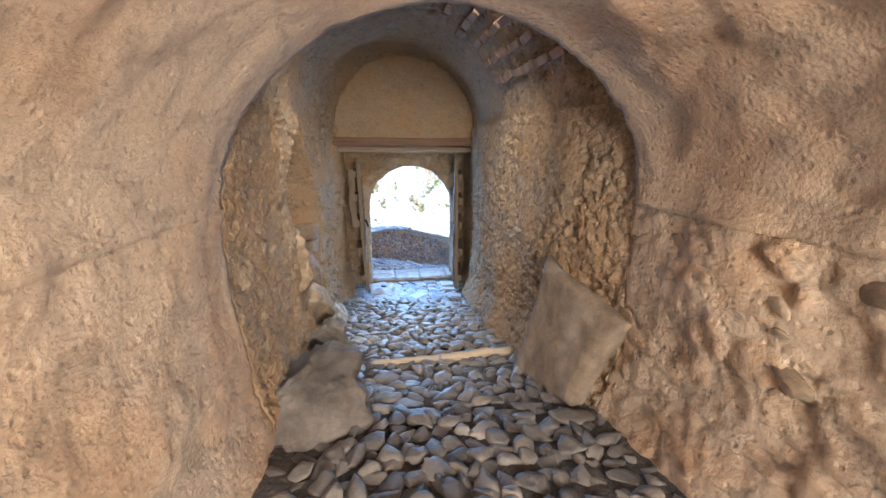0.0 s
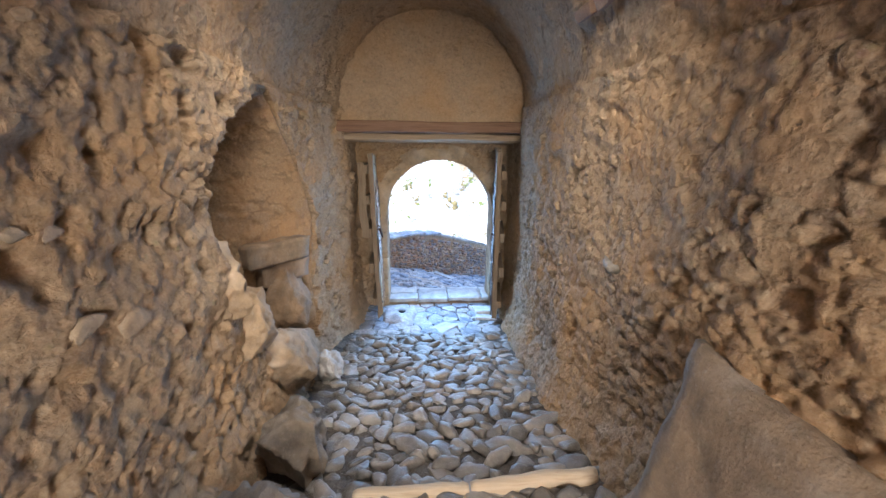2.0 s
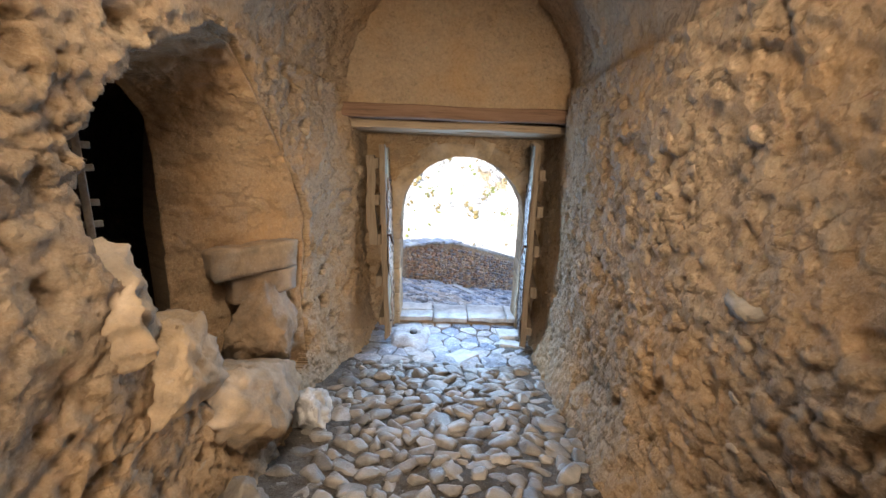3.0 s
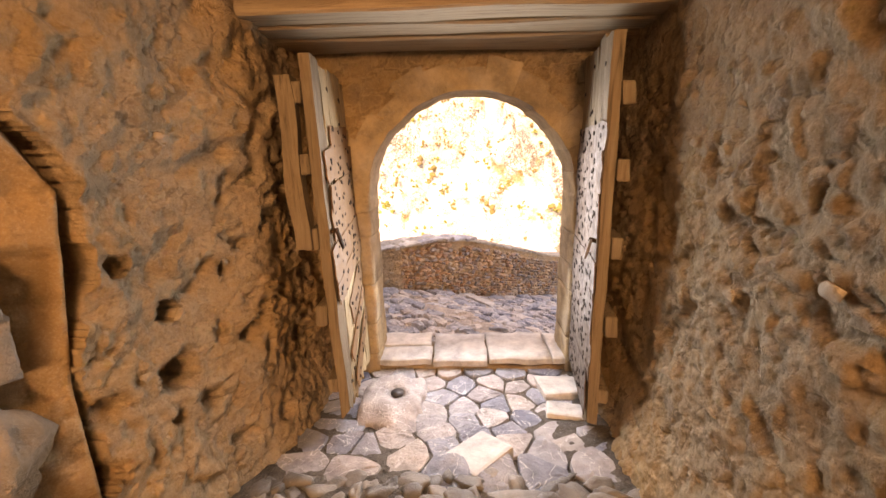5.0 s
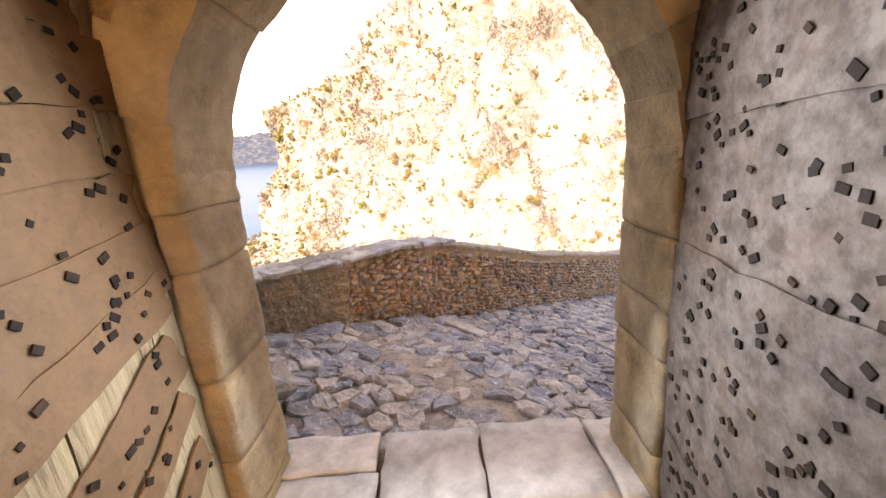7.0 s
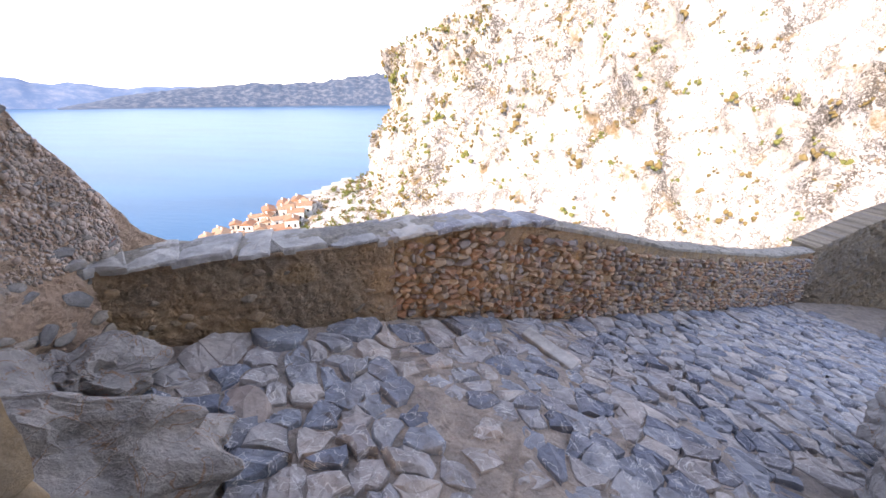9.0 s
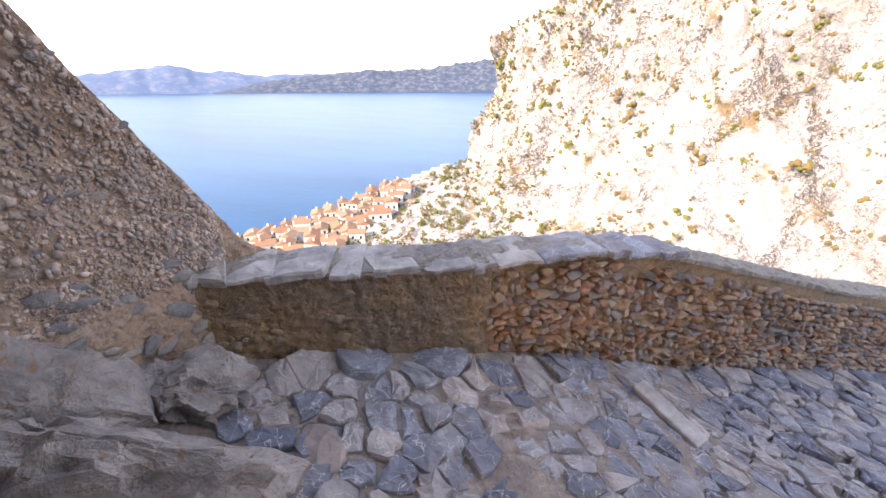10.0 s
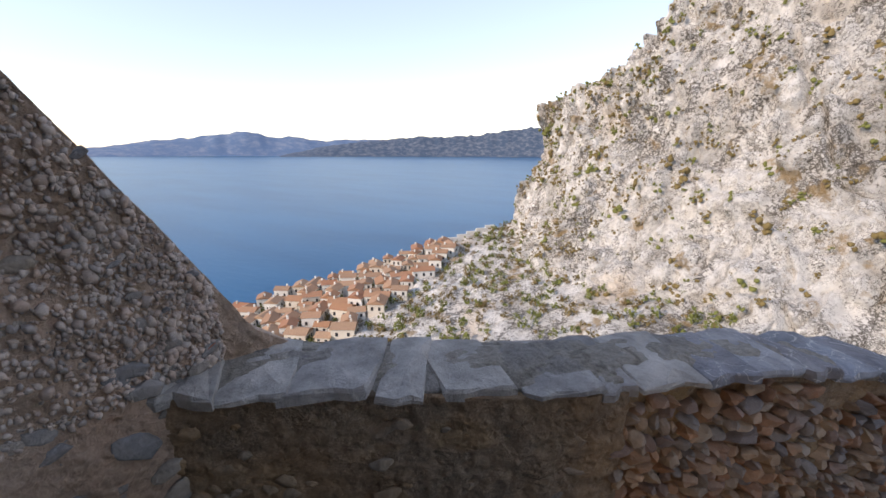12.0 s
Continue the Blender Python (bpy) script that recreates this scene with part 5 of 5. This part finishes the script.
def build_ruin_stones():
    grey = [mesh_of("stone", pebble(150 + k, 1.0, 0.8, 0.9, 3, 0.2, 0.35, 0.03, 12), "ruin_stone") for k in range(7)]
    small = [mesh_of("pebble", pebble(190 + k, 1.0, 0.8, 0.7, 1, 0.2, 0.3, 0.02, 6), "pebble") for k in range(5)]
    red = [mesh_of("brick_fragment", pebble(170 + k, 1.0, 0.6, 0.9, 2, 0.15, 0.6, 0.02, 12), "red_fragment") for k in range(3)]

    def low(rng):
        y, z = rng.uniform(0.1, 1.2), rng.uniform(0.1, 0.7)
        p = Vector((-2.06 - 0.07 * z, y, z))
        return p + Vector((RUIN(p)[0] + 0.012, 0, 0)), Vector((1, 0, 0))

    def high(rng):
        y = rng.uniform(-0.2, 1.25)
        z = rng.uniform(0.55, max(0.6, ruin_edge(y) - 0.02))
        p = Vector((-2.06 - 0.07 * z, y, z))
        return p + Vector((RUIN(p)[0] + 0.01, 0, 0)), Vector((1, 0, 0))
    wall = bpy.data.objects["wall_ruin"]
    rng = random.Random(61)
    grit = []
    for k in range(6500):
        p, n = high(rng)
        s = rng.uniform(0.008, 0.03) * (1.7 if rng.random() < 0.1 else 1)
        grit.append((Matrix.Translation(p + n * (0.1 * s - 0.01)) @ pose(0, 0, 0, rng.uniform(0, 360), rng.uniform(0, 360), 0) @ Matrix.Diagonal((s, s * 1.3, s, 1)), small[rng.randrange(5)]))
    join_pieces("conglomerate_pebbles", grit, "pebble", wall)
    stud_wall(wall, grey, 75, low, 4, 0.045, 0.1)
    stud_wall(wall, grey, 200, high, 5, 0.016, 0.055)
    stud_wall(wall, red, 16, high, 6, 0.03, 0.06)
    ochre = [mesh_of("stone", pebble(180 + k, 1.0, 0.8, 0.8, 3, 0.2, 0.4, 0.03, 12), "ochre_stone") for k in range(4)]

    def face(rng):
        s = rng.uniform(0.1, 1.85)
        p, n, t = parapet_at(s)
        g, top = outside_floor(p.x, p.y), along(PARAPET_TOP, s)[0] - 0.1
        p.z = rng.uniform(g + 0.03, top)
        return p + n * (REND(p)[0] + 0.014), n
    stud_wall(bpy.data.objects["wall_parapet_rendered"], ochre, 46, face, 7, 0.03, 0.09)


build_ruin_stones()
for args in (((-2.14, 0.28, 0.24), (0.95, 0.9, 0.8), 20, 3, "large cracked grey limestone boulder with orange stains"),
             ((-1.7, 0.2, 0.08), (1.75, 0.75, 0.8), 26, 4, "grey limestone ledge at the foot of the wall"),
             ((-1.98, 0.76, 0.09), (0.6, 0.45, 0.4), 30, 8, "blue grey boulder before the ruined wall"),
             ((2.15, 1.5, -0.62), (0.72, 0.7, 0.72), 15, 5, "angular grey limestone rock beside the path"),
             ((2.9, 2.2, -0.7), (1.1, 1.0, 0.9), 50, 6, "grey limestone outcrop beside the path"),
             ((2.5, 0.75, -0.35), (0.9, 0.9, 0.8), 80, 7, "bare rock at the foot of the tower")):
    boulder("boulder", args[0], args[1], args[2], args[3], "limestone", args[4])


# ---- distance ----
def build_distance():
    bm = bmesh.new()
    bmesh.ops.create_grid(bm, x_segments=2, y_segments=2, size=4900)
    ob = link("water", bm, "sea")
    ob.location = (0, 0, -65)
    tagged(ob, "calm deep blue sea reaching to the far coast", "sea", kind="structure")

    # far coast: ridges
    rng = random.Random(2)
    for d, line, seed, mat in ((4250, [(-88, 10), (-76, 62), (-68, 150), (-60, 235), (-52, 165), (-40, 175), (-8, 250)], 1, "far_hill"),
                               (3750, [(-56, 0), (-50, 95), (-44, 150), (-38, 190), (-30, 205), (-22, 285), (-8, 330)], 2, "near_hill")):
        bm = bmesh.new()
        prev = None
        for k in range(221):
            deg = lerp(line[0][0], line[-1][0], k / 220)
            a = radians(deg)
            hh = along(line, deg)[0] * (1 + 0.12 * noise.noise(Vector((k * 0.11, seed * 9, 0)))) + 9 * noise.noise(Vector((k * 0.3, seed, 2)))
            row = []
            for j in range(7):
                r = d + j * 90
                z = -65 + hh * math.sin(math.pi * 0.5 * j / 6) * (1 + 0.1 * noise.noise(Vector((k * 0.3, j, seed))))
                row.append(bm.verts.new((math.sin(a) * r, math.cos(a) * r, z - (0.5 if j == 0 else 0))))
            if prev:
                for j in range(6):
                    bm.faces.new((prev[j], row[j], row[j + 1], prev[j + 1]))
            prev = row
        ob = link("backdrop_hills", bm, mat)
        tagged(ob, "far coast hills tinted blue for haze", "hills", kind="structure")


# along the cliff: foot x, y, z and top x, y, z
CLIFF = [(0.0, -90, 188, -50, -64, 174, 17), (0.12, -64, 142, -58, -52, 170, 24), (0.27, -48, 100, -62, -33, 167, 32), (0.45, -15, 84, -62, -17, 164, 50), (0.65, 28, 78, -62, 18, 158, 74), (0.82, 70, 66, -62, 62, 148, 88), (1.0, 135, 50, -62, 130, 120, 98)]


def build_cliff():
    def f(u, v):
        x0, y0, z0, x1, y1, z1 = along(CLIFF, u)
        k = 1 - (1 - v) ** 1.7
        p = Vector((lerp(x0, x1, k), lerp(y0, y1, k), lerp(z0, z1, v)))
        return p, Vector((-0.42, -0.8, 0.42))

    def at(p):
        q = Vector((p.x, p.y, p.z * 0.4))
        d, c = noise.voronoi(q / 11 + 0.4 * noise.noise_vector(q / 6))
        e = min(1, (d[1] - d[0]) / 0.25)
        d2, c2 = noise.voronoi(q / 3.5 + 0.4 * noise.noise_vector(q / 2))
        e2 = min(1, (d2[1] - d2[0]) / 0.3)
        crack = abs(noise.noise(Vector((p.x / 9, p.y / 9, p.z / 26 + 3))))
        if crack < 0.06:
            e *= crack / 0.06
        return 5.0 * e * (0.5 + 0.5 * noise.cell(c[0] * 3)) + 1.3 * e2 + 5 * fbm(p / 30) + 1.5 * fbm(p / 5), 0.5, 1
    ob = tagged(sheet("backdrop_cliff", f, 420, 260, 60, at, "cliff"), "sunlit pale limestone cliff with cracks and dry shrubs", "cliff", kind="structure")
    rng = random.Random(8)
    bm_by = {"shrub": bmesh.new(), "dry_shrub": bmesh.new()}
    base = bmesh.new()
    bmesh.ops.create_icosphere(base, subdivisions=1, radius=1)
    co = [v.co.copy() for v in base.verts]
    fc = [[v.index for v in fa.verts] for fa in base.faces]
    me = ob.data
    for k in range(2300):
        u, v = rng.random(), rng.random() ** 1.1
        vert = me.vertices[int(v * 259) * 421 + int(u * 419)].co
        if fbm(vert / 14) < -0.05 and rng.random() < 0.8:
            continue
        bm = bm_by["shrub" if rng.random() < 0.4 else "dry_shrub"]
        s = rng.uniform(0.35, 1.1) * (1.6 if rng.random() < 0.1 else 1)
        for c in range(rng.randint(3, 6)):
            o = vert + Vector((rng.gauss(0, 0.7), rng.gauss(0, 0.4), rng.gauss(0, 0.6))) * s + Vector((-0.3, -0.7, 0.2)) * s
            r = s * rng.uniform(0.3, 0.65)
            vs = [bm.verts.new(o + w * r * rng.uniform(0.6, 1.25)) for w in co]
            for fa in fc:
                bm.faces.new([vs[i] for i in fa])
    base.free()
    for key, bm in bm_by.items():
        ob2 = link("cliff_shrubs", bm, key, smooth=False)
        tagged(ob2, "shrubs growing from the cliff face" if key == "shrub" else "dry brown shrubs on the cliff face", "shrubs", kind="stuff")


RIDGE_A, RIDGE_B = Vector((-158, 82, -65)), Vector((-88, 180, -37))


def town_place(s, w):
    """A place on the town's slope: s along the ridge, w metres down its near side."""
    p = RIDGE_A.lerp(RIDGE_B, s)
    inward = Vector((0.81, -0.58, 0))
    q = p + inward * w
    if w >= 0:
        q.z = -65 + 0.17 * (q.x + 158) + 0.175 * (q.y - 82)
    else:
        q.z = p.z + 0.8 * w
    return q


def build_hillside():
    def f(u, v):
        q = town_place(lerp(-0.3, 1.35, v), lerp(130, -45, 1 - u))
        q.z += 1.2 * fbm(q / 14) - 0.4
        return q, Vector((0, 0, 1))
    ob = sheet("ground_hillside", lambda u, v: f(1 - u, v), 150, 110, 8, lambda p: (0.8 * fbm(p / 4) + 1.6 * abs(noise.noise(p / 6)), 0.5, 1), "cliff")
    tagged(ob, "dry stony slope between the cliff and the sea", "hillside", kind="structure")


def house(w, d, h, wall_mat, seed):
    """A small town house: walls, pitched tile roof with eaves, windows, a door and a chimney."""
    root = thing("house", (0, 0, 0), "pale stone house with a terracotta roof" if wall_mat == "house_wall" else "whitewashed house with a terracotta roof", "house", "houses of the town")
    bm = bmesh.new()
    bmesh.ops.create_cube(bm, size=1)
    bmesh.ops.scale(bm, vec=(w, d, h + 3), verts=bm.verts)
    bmesh.ops.translate(bm, vec=(0, 0, (h + 3) / 2 - 3), verts=bm.verts)
    part("wall", bm, wall_mat, root, smooth=False)
    bm = bmesh.new()
    o, r = 0.35, d * 0.24
    vs = [bm.verts.new(c) for c in ((-w / 2 - o, -d / 2 - o, h), (w / 2 + o, -d / 2 - o, h), (w / 2 + o, d / 2 + o, h), (-w / 2 - o, d / 2 + o, h), (-w / 2 - o, 0, h + r), (w / 2 + o, 0, h + r))]
    for q in ((0, 1, 5, 4), (2, 3, 4, 5), (1, 2, 5), (3, 0, 4), (0, 3, 2, 1)):
        bm.faces.new([vs[k] for k in q])
    bmesh.ops.recalc_face_normals(bm, faces=bm.faces)
    part("roof", bm, "tile_roof", root, smooth=False)
    bm = block((0.6, 0.6, 1.3), 0.05)
    part("chimney", bm, wall_mat, root, smooth=False).location = (w * 0.28, d * 0.12, h + r * 0.8 + 0.3)
    n = max(2, int(w / 2.6))
    for k in range(n):
        x = -w / 2 + w * (k + 0.5) / n
        for z in ([h * 0.3, h * 0.72] if h > 5 else [h * 0.55]):
            for y in (-d / 2 - 0.02, d / 2 + 0.02):
                part("window", block((0.8, 0.1, 1.2), 0.0), "window_dark", root, smooth=False).location = (x, y, z)
    for z in ([h * 0.3, h * 0.72] if h > 5 else [h * 0.55]):
        for x in (-w / 2 - 0.02, w / 2 + 0.02):
            for y in (-d * 0.22, d * 0.22):
                part("window", block((0.1, 0.8, 1.2), 0.0), "window_dark", root, smooth=False).location = (x, y, z)
    return root


def build_town():
    rng = random.Random(21)
    kinds = [house(7, 5.5, 3.4, "house_wall", 1), house(5.5, 4.6, 2.8, "white_wall", 2), house(8.5, 5, 3.2, "white_wall", 3), house(4.6, 4.2, 2.5, "house_wall", 4), house(5.8, 5, 4.4, "white_wall", 5)]
    spots = []
    for k in range(1800):
        s = rng.random() ** 1.2 * 0.8 - 0.06
        w = rng.uniform(2, 92) * (1 - max(0, s) * 1.05)
        p = town_place(s, w)
        if all((p - q).length > 6.0 for q in spots):
            spots.append(p)
        if len(spots) > 125:
            break
    first = list(kinds)
    for p in spots:
        m = pose(p.x, p.y, p.z, 0, 0, rng.choice((35, 125, 215, 305)) + rng.uniform(-16, 16))
        if first:
            first.pop(0).matrix_basis = m
        else:
            copy_thing(kinds[rng.randrange(5)], m)
    # pale boundary walls stepping up the ridge
    for k in range(9):
        p = town_place(0.62 + 0.042 * k, 1.5)
        ob = link("boundary_wall", block((5.2, 0.9, 2.8), 0.05), "white_wall", smooth=False)
        ob.matrix_basis = pose(p.x, p.y, p.z + 0.6, 0, 0, 54)
        tagged(ob, "whitewashed stretch of the town wall", "wall", "town wall up the slope")
    for mat, count, most, lab in (("shrub", 900, 1.7, "green shrubs among the houses"), ("dry_shrub", 1300, 1.3, "dry brown shrubs on the stony slope")):
        bm = bmesh.new()
        for k in range(count):
            s, w = rng.uniform(-0.05, 1.25), rng.uniform(1, 125)
            p = town_place(s, w)
            r = rng.uniform(0.5, most)
            for c in range(26):
                d = Vector((rng.gauss(0, 1), rng.gauss(0, 1), rng.gauss(0, 0.7)))
                d = d.normalized() * r * rng.random() ** 0.5 + Vector((0, 0, r * 0.6))
                a, b = Vector((rng.gauss(0, 1), rng.gauss(0, 1), rng.gauss(0, 1))).normalized() * r * 0.33, Vector((rng.gauss(0, 1), rng.gauss(0, 1), rng.gauss(0, 1))).normalized() * r * 0.3
                bm.faces.new([bm.verts.new(p + d + q) for q in (a, b, -a, -b)])
        tagged(link("hillside_shrubs", bm, mat, smooth=False), lab, "shrubs", kind="stuff")


build_distance()
build_hillside()
build_town()
build_cliff()
